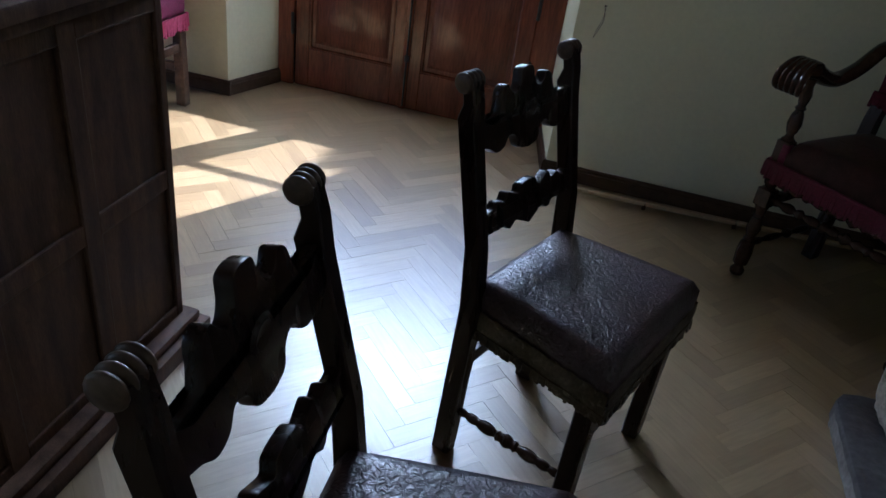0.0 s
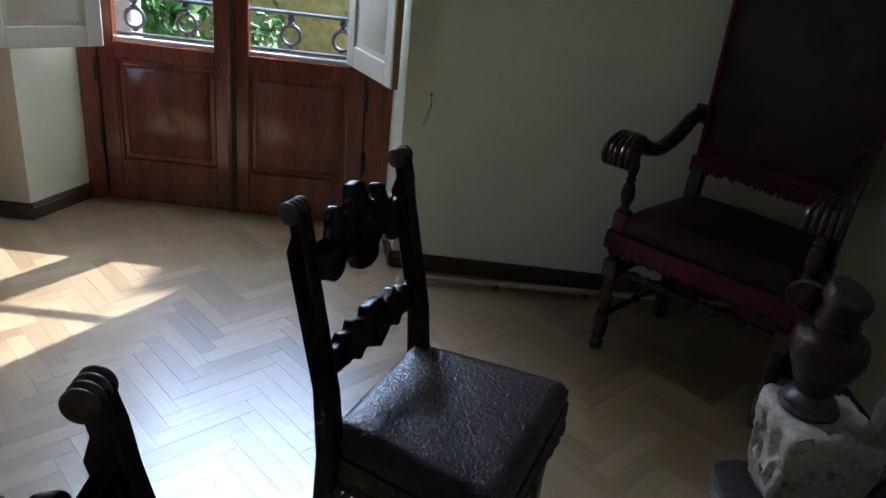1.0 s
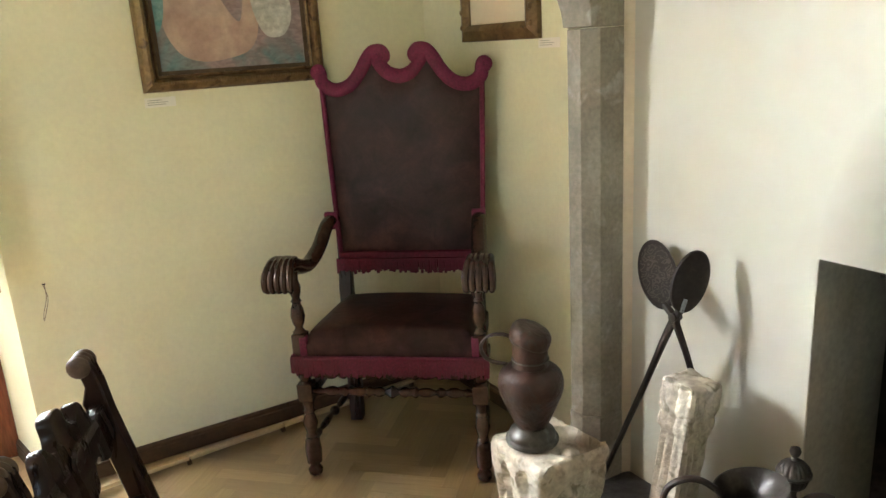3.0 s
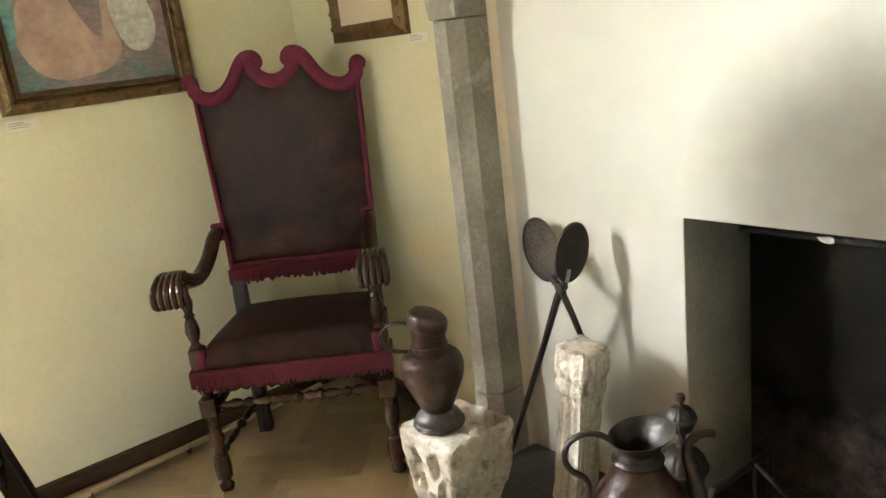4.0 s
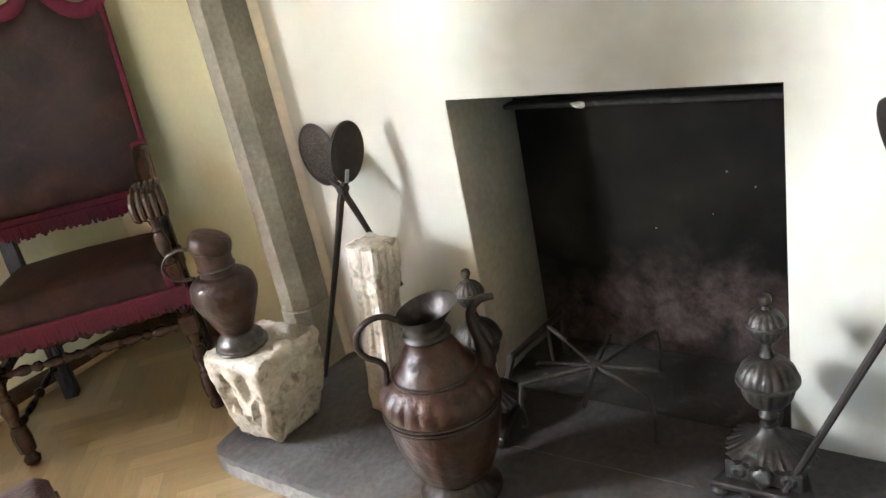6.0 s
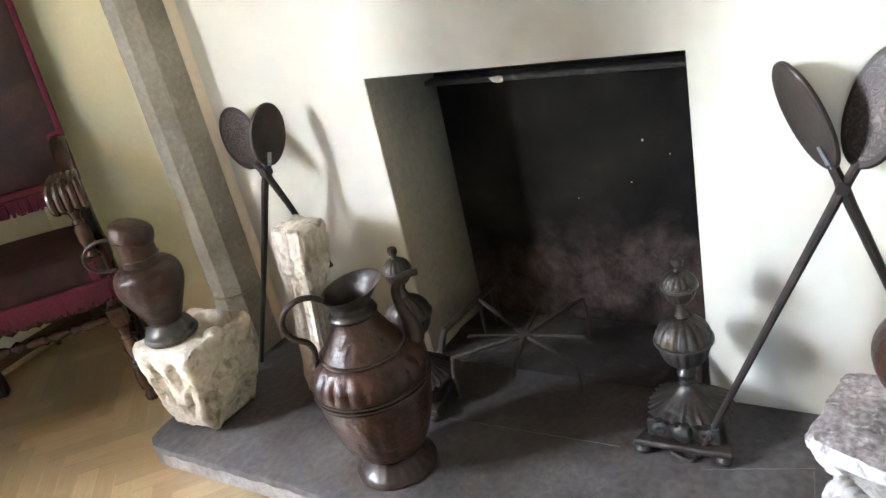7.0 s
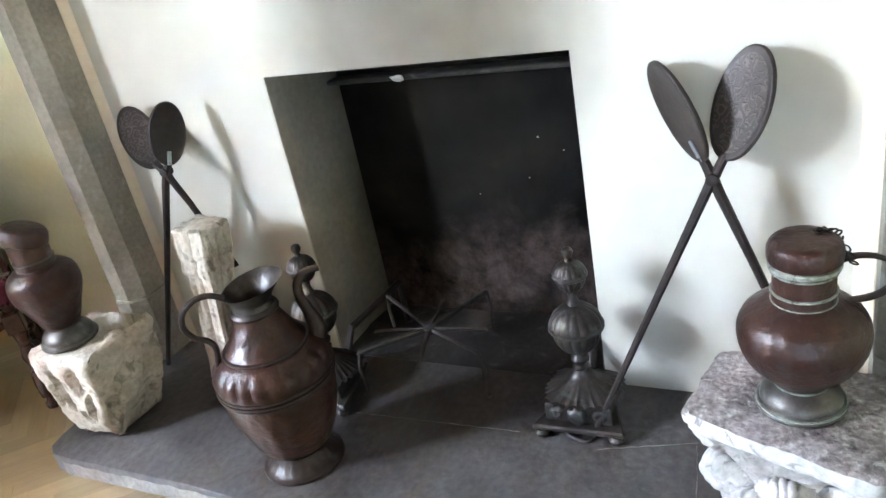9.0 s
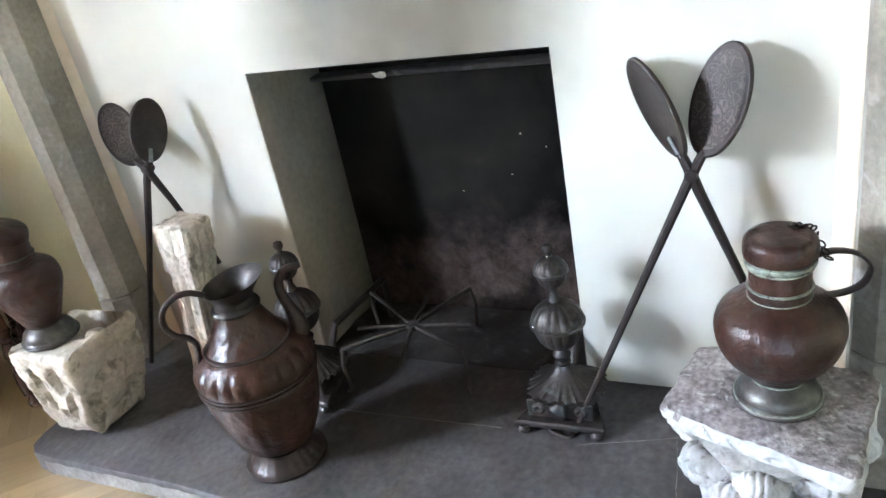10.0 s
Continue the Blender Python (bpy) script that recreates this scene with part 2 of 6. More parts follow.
SLATE = surface("hearth_slate", (0.062, 0.055, 0.054), (0.150, 0.138, 0.139), 5.5, 48, (0.36, 0.62), bump=0.55, dist=0.005, speck=0.5, c3=(0.105, 0.085, 0.070))
SLATE_EDGE = surface("hearth_edge", (0.22, 0.205, 0.19), (0.40, 0.375, 0.35), 8, 60, (0.6, 0.8), bump=0.7, dist=0.004, speck=0.4)
SOOT = firebox_soot()
SIDE_PLASTER = firebox_side()
ASH = surface("sooty_stone", (0.025, 0.022, 0.02), (0.06, 0.052, 0.045), 5, 50, (0.8, 0.95), bump=0.5, dist=0.004, speck=0.4, c3=(0.11, 0.10, 0.095))
DARK_WALNUT = surface("dark_walnut", (0.015, 0.0075, 0.006), (0.034, 0.017, 0.012), 5, 45, (0.20, 0.36), spec=0.32, bump=0.15, dist=0.0015, speck=0.4, stretch=(6, 6, 1))
TURNED_WALNUT = surface("turned_walnut", (0.036, 0.016, 0.011), (0.085, 0.042, 0.028), 7, 60, (0.16, 0.32), bump=0.15, dist=0.0015, speck=0.4)
WORN_WOOD = surface("worn_walnut", (0.06, 0.033, 0.02), (0.16, 0.10, 0.065), 16, 70, (0.28, 0.5), bump=0.3, dist=0.002, speck=0.5)
CABINET_WOOD = surface("cabinet_oak", (0.060, 0.028, 0.015), (0.125, 0.063, 0.035), 4, 50, (0.5, 0.7), spec=0.15, bump=0.25, dist=0.0015, speck=0.4, stretch=(7, 7, 1))
DOOR_WOOD = surface("varnished_pine", (0.15, 0.034, 0.016), (0.27, 0.068, 0.030), 2.5, 22, (0.12, 0.24), coat=0.6, bump=0.12, dist=0.0015, speck=0.45, stretch=(5, 5, 0.6))
BASE_WOOD = surface("baseboard_wood", (0.055, 0.028, 0.014), (0.10, 0.055, 0.028), 4, 40, (0.35, 0.5), bump=0.2, speck=0.35)
SHUTTER = surface("cream_paint", (0.66, 0.62, 0.50), (0.72, 0.69, 0.59), 3, 60, (0.35, 0.5), bump=0.12, speck=0.06)
GILT_EDGE = surface("ochre_edge", (0.42, 0.28, 0.10), (0.52, 0.36, 0.16), 8, 60, (0.4, 0.6), bump=0.2, speck=0.25)
STRIP_WOOD = surface("pale_strip", (0.50, 0.38, 0.22), (0.62, 0.50, 0.33), 6, 60, (0.4, 0.6), bump=0.2, speck=0.2)
SEAT_LEATHER = leather("tooled_leather", (0.038, 0.020, 0.029), (0.080, 0.044, 0.060), 0.28, 0.60, 0.95, 78)
CHAIR_LEATHER = leather("brown_leather", (0.020, 0.009, 0.009), (0.074, 0.031, 0.027), 0.44, 0.35, 0.24, 14)
VELVET = surface("crimson_velvet", (0.15, 0.010, 0.045), (0.225, 0.020, 0.075), 9, 120, (0.7, 0.9), bump=0.5, dist=0.002, speck=0.45)
VELVET_DARK = surface("crimson_fringe", (0.090, 0.006, 0.022), (0.155, 0.010, 0.038), 9, 120, (0.75, 0.9), bump=0.5, dist=0.002, speck=0.45)
PINK_CLOTH = surface("pink_fringe", (0.45, 0.04, 0.12), (0.60, 0.10, 0.20), 12, 90, (0.7, 0.9), bump=0.5, speck=0.4)
BROCADE = surface("faded_brocade", (0.075, 0.055, 0.032), (0.15, 0.12, 0.075), 22, 110, (0.7, 0.9), bump=0.6, dist=0.002, speck=0.5, c3=(0.26, 0.20, 0.14))
COPPER = surface("aged_copper", (0.032, 0.013, 0.009), (0.070, 0.029, 0.020), 13, 45, (0.24, 0.46), metal=0.15, bump=0.7, dist=0.006, speck=0.4, c3=(0.050, 0.040, 0.038))
EWER_COPPER = surface("dusty_copper", (0.036, 0.014, 0.009), (0.078, 0.033, 0.021), 12, 34, (0.24, 0.46), metal=0.0, bump=0.8, dist=0.006, speck=0.5, c3=(0.050, 0.034, 0.027), spec=0.4)
COPPER_DARK = surface("dark_copper", (0.030, 0.020, 0.017), (0.060, 0.036, 0.029), 18, 60, (0.30, 0.46), metal=0.25, bump=0.5, dist=0.003, speck=0.45, c3=(0.055, 0.05, 0.046))
PEWTER = surface("verdigris_rim", (0.085, 0.078, 0.072), (0.15, 0.145, 0.13), 10, 70, (0.35, 0.5), metal=0.7, bump=0.3, speck=0.35, c3=(0.16, 0.17, 0.16))
VERDIGRIS = surface("pale_verdigris", (0.22, 0.25, 0.21), (0.42, 0.44, 0.38), 30, 90, (0.45, 0.6), metal=0.25, bump=0.4, speck=0.45, c3=(0.12, 0.10, 0.09))
BRONZE = surface("blackened_bronze", (0.042, 0.036, 0.032), (0.085, 0.071, 0.062), 9, 70, (0.35, 0.55), metal=0.6, bump=0.4, dist=0.002, speck=0.4, c3=(0.09, 0.095, 0.086))
IRON = surface("wrought_iron", (0.025, 0.0175, 0.0155), (0.050, 0.036, 0.031), 12, 80, (0.42, 0.6), metal=0.35, bump=0.4, dist=0.0015, speck=0.4)
IRON_WEB = engraved_iron()
RUST = surface("rusty_iron", (0.040, 0.034, 0.029), (0.088, 0.074, 0.063), 14, 80, (0.6, 0.8), metal=0.3, bump=0.5, speck=0.4)
STEEL = surface("bare_steel", (0.40, 0.42, 0.45), (0.5, 0.52, 0.55), 12, 80, (0.3, 0.45), metal=0.9, bump=0.2)
GOLD = surface("aged_gilding", (0.17, 0.10, 0.045), (0.30, 0.19, 0.085), 10, 60, (0.35, 0.55), metal=0.45, bump=0.4, dist=0.002, speck=0.4, c3=(0.10, 0.055, 0.03))
GOLD_DARK = surface("brown_gilding", (0.09, 0.055, 0.03), (0.15, 0.095, 0.05), 8, 60, (0.4, 0.6), metal=0.2, bump=0.4, speck=0.4)
CANVAS = painted_canvas()
FLESH = surface("warm_paint", (0.46, 0.30, 0.24), (0.62, 0.46, 0.37), 9, 40, (0.4, 0.5), bump=0.3, speck=0.2)
WHITE_PAINT = surface("white_strokes", (0.5, 0.5, 0.46), (0.74, 0.73, 0.68), 20, 60, (0.4, 0.5), bump=0.4, speck=0.35)
TEAL_PAINT = surface("teal_strokes", (0.10, 0.30, 0.31), (0.30, 0.48, 0.46), 24, 60, (0.4, 0.5), bump=0.4, speck=0.35)
PAPER = surface("cream_paper", (0.74, 0.66, 0.50), (0.78, 0.71, 0.56), 2, 60, (0.7, 0.8), bump=0.05, speck=0.04)
CARD = surface("white_card", (0.86, 0.84, 0.74), (0.90, 0.88, 0.79), 5, 60, (0.7, 0.8), bump=0.05, speck=0.05)
INK = surface("grey_print", (0.50, 0.48, 0.42), (0.56, 0.54, 0.47), 5, 60, bump=0)
GLASS = glass_pane()
LEAF = surface("leaves", (0.045, 0.13, 0.02), (0.15, 0.30, 0.05), 2.5, 14, (0.4, 0.55), bump=0.1, speck=0.3)
LEAF_DARK = surface("dark_leaves", (0.02, 0.06, 0.015), (0.06, 0.13, 0.03), 1.5, 10, (0.5, 0.6), bump=0.1, speck=0.3)
BARK = surface("bark", (0.06, 0.045, 0.03), (0.12, 0.09, 0.06), 6, 40, (0.8, 0.9), bump=0.6, dist=0.01)
MOSS_WALL = surface("mossy_ochre_wall", (0.34, 0.25, 0.08), (0.46, 0.38, 0.15), 1.6, 16, (0.85, 0.95), bump=0.7, dist=0.02, speck=0.35, c3=(0.14, 0.17, 0.05))
GROUND = surface("garden_earth", (0.10, 0.09, 0.05), (0.16, 0.16, 0.08), 0.8, 9, (0.9, 1.0), bump=0.5, dist=0.03, c3=(0.07, 0.12, 0.03))
GRAVEL = surface("pale_gravel", (0.20, 0.17, 0.13), (0.30, 0.27, 0.22), 0.7, 20, (0.9, 1.0), bump=0.4, dist=0.01, speck=0.25)
GREEN_IRON = surface("painted_rail", (0.10, 0.12, 0.125), (0.17, 0.19, 0.19), 8, 60, (0.4, 0.5), bump=0.2, speck=0.2)
WHITE_SILL = surface("white_sill", (0.62, 0.63, 0.62), (0.72, 0.73, 0.72), 5, 50, (0.5, 0.7), bump=0.2, speck=0.15)


# ---- mesh helpers ----
def finish(name, bm, mat, angle=35):
    me = bpy.data.meshes.new(name)
    bmesh.ops.recalc_face_normals(bm, faces=bm.faces[:])
    bm.to_mesh(me)
    bm.free()
    me.materials.append(mat)
    me.shade_smooth()
    me.set_sharp_from_angle(angle=radians(angle))
    return me


def part(name, bm, mat, parent=None, label="", angle=35):
    ob = new(name, finish(name, bm, mat, angle))
    ob.parent = parent
    if label:
        tagged(ob, label)
    return ob


def thing(name, m, label, category, group="", kind=""):
    ob = new(name)
    ob.empty_display_size = 0.1
    ob.matrix_basis = m
    return tagged(ob, label, category, group, kind)


def structure(name, bm, mat, label, category="", angle=35):
    return tagged(part(name, bm, mat, None, "", angle), label, category or name.split("_")[0], "", "structure")


def box(a, b, bevel=0.0, seg=1, bm=None):
    """A box between two corners; bevel rounds its edges."""
    own = bmesh.new()
    bmesh.ops.create_cube(own, size=1, matrix=Matrix.LocRotScale([(p + q) / 2 for p, q in zip(a, b)], None, [abs(q - p) for p, q in zip(a, b)]))
    if bevel:
        bmesh.ops.bevel(own, geom=own.edges[:], offset=bevel, segments=seg, affect="EDGES", profile=0.5)
    return join(bm, own)


def join(bm, other, m=None):
    if m is not None:
        other.transform(m)
    if bm is None:
        return other
    me = bpy.data.meshes.new("tmp")
    other.to_mesh(me)
    other.free()
    bm.from_mesh(me)
    bpy.data.meshes.remove(me)
    return bm


def prism(poly, depth, bevel=0.0, axis="y", seg=1):
    """A polygon in x and z (or x and y for axis z), drawn out by depth about its plane."""
    bm = bmesh.new()
    vs = [bm.verts.new((u, -depth / 2, v) if axis == "y" else (u, v, -depth / 2)) for u, v in poly]
    f = bm.faces.new(vs)
    ext = bmesh.ops.extrude_face_region(bm, geom=[f])
    move = Vector((0, depth, 0)) if axis == "y" else Vector((0, 0, depth))
    bmesh.ops.translate(bm, vec=move, verts=[v for v in ext["geom"] if isinstance(v, bmesh.types.BMVert)])
    if bevel:
        rim = [e for e in bm.edges if len(e.link_faces) == 2 and e.calc_face_angle(0) > 1.2]
        bmesh.ops.bevel(bm, geom=rim, offset=bevel, segments=seg, affect="EDGES", profile=0.5)
    return bm


def smooth_curve(pts, n=8):
    """Catmull-Rom through the points."""
    pts = [Vector(p) for p in pts]
    out = []
    for i in range(len(pts) - 1):
        p0, p1, p2, p3 = pts[max(i - 1, 0)], pts[i], pts[i + 1], pts[min(i + 2, len(pts) - 1)]
        for k in range(n):
            t = k / n
            out.append(0.5 * ((2 * p1) + (p2 - p0) * t + (2 * p0 - 5 * p1 + 4 * p2 - p3) * t * t + (3 * p1 - p0 - 3 * p2 + p3) * t ** 3))
    return out + [pts[-1]]


def lathe(profile, seg=32, flute=None, bm=None, m=None, cap=True):
    """A turned body: (radius, height) pairs from bottom to top; flute(height, angle) scales the radius."""
    own = bmesh.new()
    rings = []
    for r, z in profile:
        ring = []
        for k in range(seg):
            a = 2 * math.pi * k / seg
            rr = max(r, 0.0004) * (flute(z, a) if flute else 1)
            ring.append(own.verts.new((rr * math.cos(a), rr * math.sin(a), z)))
        rings.append(ring)
    for lo, hi in zip(rings, rings[1:]):
        for k in range(seg):
            own.faces.new((lo[k], lo[(k + 1) % seg], hi[(k + 1) % seg], hi[k]))
    if cap:
        own.faces.new(list(reversed(rings[0])))
        own.faces.new(rings[-1])
    return join(bm, own, m)


def tube(pts, radius, seg=10, bm=None, flat=1.0, n=6, smooth=True):
    """A bar of round (or flattened) section along the points; radius may be one number or one for each point."""
    radii = radius if isinstance(radius, (list, tuple)) else [radius] * len(pts)
    if smooth:
        path = smooth_curve(pts, n)
        rr = [radii[min(int(i / n), len(radii) - 1)] * (1 - (i % n) / n) + radii[min(int(i / n) + 1, len(radii) - 1)] * ((i % n) / n) for i in range(len(path))]
    else:
        path, rr = [Vector(p) for p in pts], list(radii)
    own = bmesh.new()
    rings = []
    side = None
    for i, p in enumerate(path):
        d = (path[min(i + 1, len(path) - 1)] - path[max(i - 1, 0)]).normalized()
        if side is None:
            side = d.cross(Vector((0, 0, 1)) if abs(d.z) < 0.9 else Vector((1, 0, 0))).normalized()
        side = (side - d * side.dot(d)).normalized()
        up = d.cross(side)
        rings.append([own.verts.new(p + rr[i] * (side * math.cos(2 * math.pi * k / seg) + up * flat * math.sin(2 * math.pi * k / seg))) for k in range(seg)])
    for lo, hi in zip(rings, rings[1:]):
        for k in range(seg):
            own.faces.new((lo[k], lo[(k + 1) % seg], hi[(k + 1) % seg], hi[k]))
    own.faces.new(list(reversed(rings[0])))
    own.faces.new(rings[-1])
    return join(bm, own)


def along(a, b):
    """The pose that takes the z axis from a to b."""
    d = Vector(b) - Vector(a)
    return Matrix.Translation(a) @ d.to_track_quat("Z", "Y").to_matrix().to_4x4(), d.length


def turned(a, b, beads, r, seg=14, bm=None):
    """A turned spindle from a to b with beads at the given shares of its length."""
    m, length = along(a, b)
    prof = []
    for k in range(49):
        u = k / 48
        rr = r * 0.55
        for c, w, h in beads:
            rr = max(rr, r * h * math.sqrt(max(0.0, 1 - ((u - c) / w) ** 2)))
        prof.append((rr, u * length))
    return lathe(prof, seg, bm=bm, m=m)


def polygon_round(poly, n=6):
    """A closed smooth outline through the points."""
    pts = [Vector((*p, 0)) for p in poly]
    out = []
    k = len(pts)
    for i in range(k):
        p0, p1, p2, p3 = pts[i - 1], pts[i], pts[(i + 1) % k], pts[(i + 2) % k]
        for j in range(n):
            t = j / n
            q = 0.5 * ((2 * p1) + (p2 - p0) * t + (2 * p0 - 5 * p1 + 4 * p2 - p3) * t * t + (3 * p1 - p0 - 3 * p2 + p3) * t ** 3)
            out.append((q.x, q.y))
    return out


def fringe(a, b, drop, mat, name, parent, strands=60, label="", seed=1, thick=0.006):
    """A hanging fringe of uneven tufts from a to b."""
    rng = random.Random(seed)
    a, b = Vector(a), Vector(b)
    d = (b - a).normalized()
    nrm = d.cross(Vector((0, 0, 1))).normalized()
    own = bmesh.new()
    step = (b - a).length / strands
    for i in range(strands):
        c = a + d * step * (i + 0.5)
        ln_ = drop * rng.uniform(0.75, 1.05)
        w = step * rng.uniform(0.45, 0.62)
        sw = rng.uniform(-0.25, 0.25) * step
        lean = rng.uniform(-0.003, 0.004)
        ring0 = [c + d * w + nrm * thick, c - d * w + nrm * thick, c - d * w - nrm * thick * 0.4, c + d * w - nrm * thick * 0.4]
        low = [p + Vector((0, 0, -ln_)) + d * sw + nrm * lean for p in ring0]
        v = [own.verts.new(p) for p in ring0 + low]
        for q in ((0, 1, 5, 4), (1, 2, 6, 5), (2, 3, 7, 6), (3, 0, 4, 7), (4, 5, 6, 7), (3, 2, 1, 0)):
            own.faces.new([v[k] for k in q])
    return part(name, own, mat, parent, label)


def wall_piece(name, poly, z0, z1, mat, label):
    """A wall that stands on the plan outline given."""
    own = bmesh.new()
    lo = [own.verts.new((x, y, z0)) for x, y in poly]
    hi = [own.verts.new((x, y, z1)) for x, y in poly]
    own.faces.new(lo)
    own.faces.new(hi)
    for k in range(len(poly)):
        own.faces.new((lo[k], lo[(k + 1) % len(poly)], hi[(k + 1) % len(poly)], hi[k]))
    return structure(name, own, mat, label, "wall")

# ---- the room ----
N, NB, E, H = 3.208, 3.56, 1.745, 3.1      # north wall, its back, east wall, ceiling
NE = 3.152                                 # face of the wall east of the door
LJ, RJ = -1.511, 0.083                     # jambs of the french door
wall_piece("wall_north_east", [(RJ, NE), (2.3, NE), (2.3, 3.75), (0.0, 3.75), (0.0, NB - 0.03)], 0, H, WALL_GREEN, "plain yellow-green plastered wall beside the french door")
wall_piece("wall_north_west", [(-5.0, N), (LJ, N), (-1.40, NB - 0.03), (-1.40, 3.75), (-5.0, 3.75)], 0, H, WALL_GREEN, "plain yellow-green plastered wall left of the door reveal")
structure("wall_north_lintel", box((-1.40, N, 2.5), (0.0, 3.75, H)), WALL_GREEN, "plastered wall over the french door", "wall")
wall_piece("wall_east_corner", [(E + 0.005, 1.99), (2.3, 1.99), (2.3, NE - 0.002), (E + 0.005, NE - 0.002)], 0, H, WALL_GREEN, "yellow-green plastered wall behind the high-backed armchair")
FL, FR, FT, HZ = 1.346, 0.519, 0.94, 0.065  # fire opening and hearth height


def chimney_breast():
    own = bmesh.new()
    pts = [(-0.07, 0), (FR, 0), (FR, FT), (FL, FT), (FL, 0), (1.99, 0), (1.99, H), (-0.07, H)]
    front = [own.verts.new((E - 0.006, y, z)) for y, z in pts]
    back = [own.verts.new((E + 0.16, y, z)) for y, z in pts]
    own.faces.new(front)
    own.faces.new(back)
    for k in range(len(pts)):
        own.faces.new((front[k], front[(k + 1) % 8], back[(k + 1) % 8], back[k]))
    edges = [e for e in own.edges if all(abs(v.co.x - E + 0.006) < 1e-4 and FR - 1e-4 <= v.co.y <= FL + 1e-4 and v.co.z <= FT + 1e-4 for v in e.verts)]
    bmesh.ops.bevel(own, geom=edges, offset=0.0015, segments=1, affect="EDGES")
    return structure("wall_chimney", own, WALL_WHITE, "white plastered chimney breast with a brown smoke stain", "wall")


chimney_breast()
structure("wall_east_south", box((E, -3.0, 0), (2.3, -0.20, H)), WALL_GREEN, "plastered wall beyond the second stone pier", "wall")
structure("wall_south", box((-5.0, -3.2, 0), (2.3, -3.0, H)), WALL_GREEN, "plain plastered wall behind the viewer", "wall")
# the gap left in the west wall is assumed, for the fill lamp
structure("wall_west_a", box((-5.2, -3.2, 0), (-5.0, -1.6, H)), WALL_GREEN, "plain plastered wall across the room", "wall")
structure("wall_west_b", box((-5.2, -0.4, 0), (-5.0, 3.75, H)), WALL_GREEN, "plain plastered wall across the room", "wall")
structure("wall_west_c", box((-5.2, -1.6, 2.4), (-5.0, -0.4, H)), WALL_GREEN, "plastered wall over the unseen, assumed far opening", "wall")
structure("wall_west_d", box((-5.2, -1.6, 0), (-5.0, -0.4, 0.8)), WALL_GREEN, "plastered wall under the unseen, assumed far opening", "wall")
structure("ceiling", box((-5.2, -3.2, H), (2.3, 3.75, H + 0.1)), CEILING, "plain brown wooden ceiling")

# firebox
fire_back = structure("firebox_back", box((2.045, 0.35, 0), (2.3, 1.55, 1.9)), SOOT, "soot-black firebox back with burnt pinkish brick", "fireplace")
wall_piece("firebox_side_left", [(E + 0.155, FL + 0.002), (2.06, FL - 0.02), (2.06, 1.55), (E + 0.155, 1.55)], 0, 1.9, SIDE_PLASTER, "grey plaster side of the firebox, darker towards the back")
structure("firebox_reveal", box((E - 0.0035, FL - 0.003, 0), (E + 0.156, FL + 0.05, FT + 0.001)), SIDE_PLASTER, "grey plaster reveal of the firebox, darker towards the back", "fireplace")
wall_piece("firebox_side_right", [(E - 0.0035, FR + 0.003), (2.06, FR + 0.02), (2.06, 0.35), (E + 0.01, 0.35), (E + 0.01, FR - 0.01), (E - 0.0035, FR - 0.002)], 0, 1.9, SOOT, "soot-black side of the firebox")
structure("firebox_throat", box((E - 0.0035, FR - 0.001, FT - 0.003), (E + 0.158, FL + 0.001, FT + 0.3)), SOOT, "soot-black underside of the chimney breast", "fireplace")
ledge = structure("firebox_ledge", box((1.99, FR + 0.012, 0.838), (2.05, FL - 0.012, 0.853), 0.004), ASH, "thin sooty stone ledge high in the firebox", "fireplace")
own = bmesh.new()
bmesh.ops.create_icosphere(own, subdivisions=2, radius=0.022)
for v in own.verts:
    v.co = Vector((v.co.x * 0.35, v.co.y * (1.0 + 0.5 * (v.co.z > 0)), v.co.z * 0.55)) * (1 + 0.5 * noise.noise(v.co * 60))
own.transform(Matrix.Translation((1.986, 1.090, 0.846)) @ Matrix.Scale(0.8, 4))
part("plaster_flake", own, PALE_STONE, ledge, "loose pale flake of plaster")
for y, z, r in ((0.729, 0.640, 0.0035), (0.77, 0.52, 0.002), (0.93, 0.47, 0.002), (0.66, 0.60, 0.002)):
    own = bmesh.new()
    bmesh.ops.create_icosphere(own, subdivisions=1, radius=r)
    own.transform(Matrix.Translation((2.044, y, z)))
    part("plaster_fleck", own, PALE_STONE, fire_back, "small pale fleck of plaster")
structure("flue", box((E + 0.15, 0.35, 1.85), (2.3, 1.55, 1.95)), SOOT, "closed dark flue over the fire", "fireplace")

# hearth slabs
HEARTH = [(1.745, 2.03), (1.215, 2.022), (1.165, 2.008), (1.141, 1.972), (1.136, 1.91), (1.140, 1.46), (1.132, 1.26), (1.115, 0.75), (1.110, 0.33), (1.105, -0.9), (1.745, -0.9)]
bm = prism(HEARTH, HZ, axis="z", bevel=0.006, seg=2)
bm.transform(Matrix.Translation((0, 0, HZ / 2 + 0.0005)))
hearth = structure("hearth", bm, SLATE, "dark grey worn stone hearth slab, slightly raised", "hearth")
bm = prism([(2.05, FL + 0.01), (1.748, FL + 0.01), (1.748, FR - 0.01), (2.05, FR - 0.01)], HZ - 0.004, axis="z")
bm.transform(Matrix.Translation((0, 0, HZ / 2 - 0.002)))
part("fire_floor", bm, ASH, hearth, "sooty firebox floor")
rng = random.Random(5)
own = bmesh.new()
front = [(1.1375, 1.93), (1.135, 1.90), (1.139, 1.46), (1.131, 1.26), (1.114, 0.75), (1.109, 0.33)]
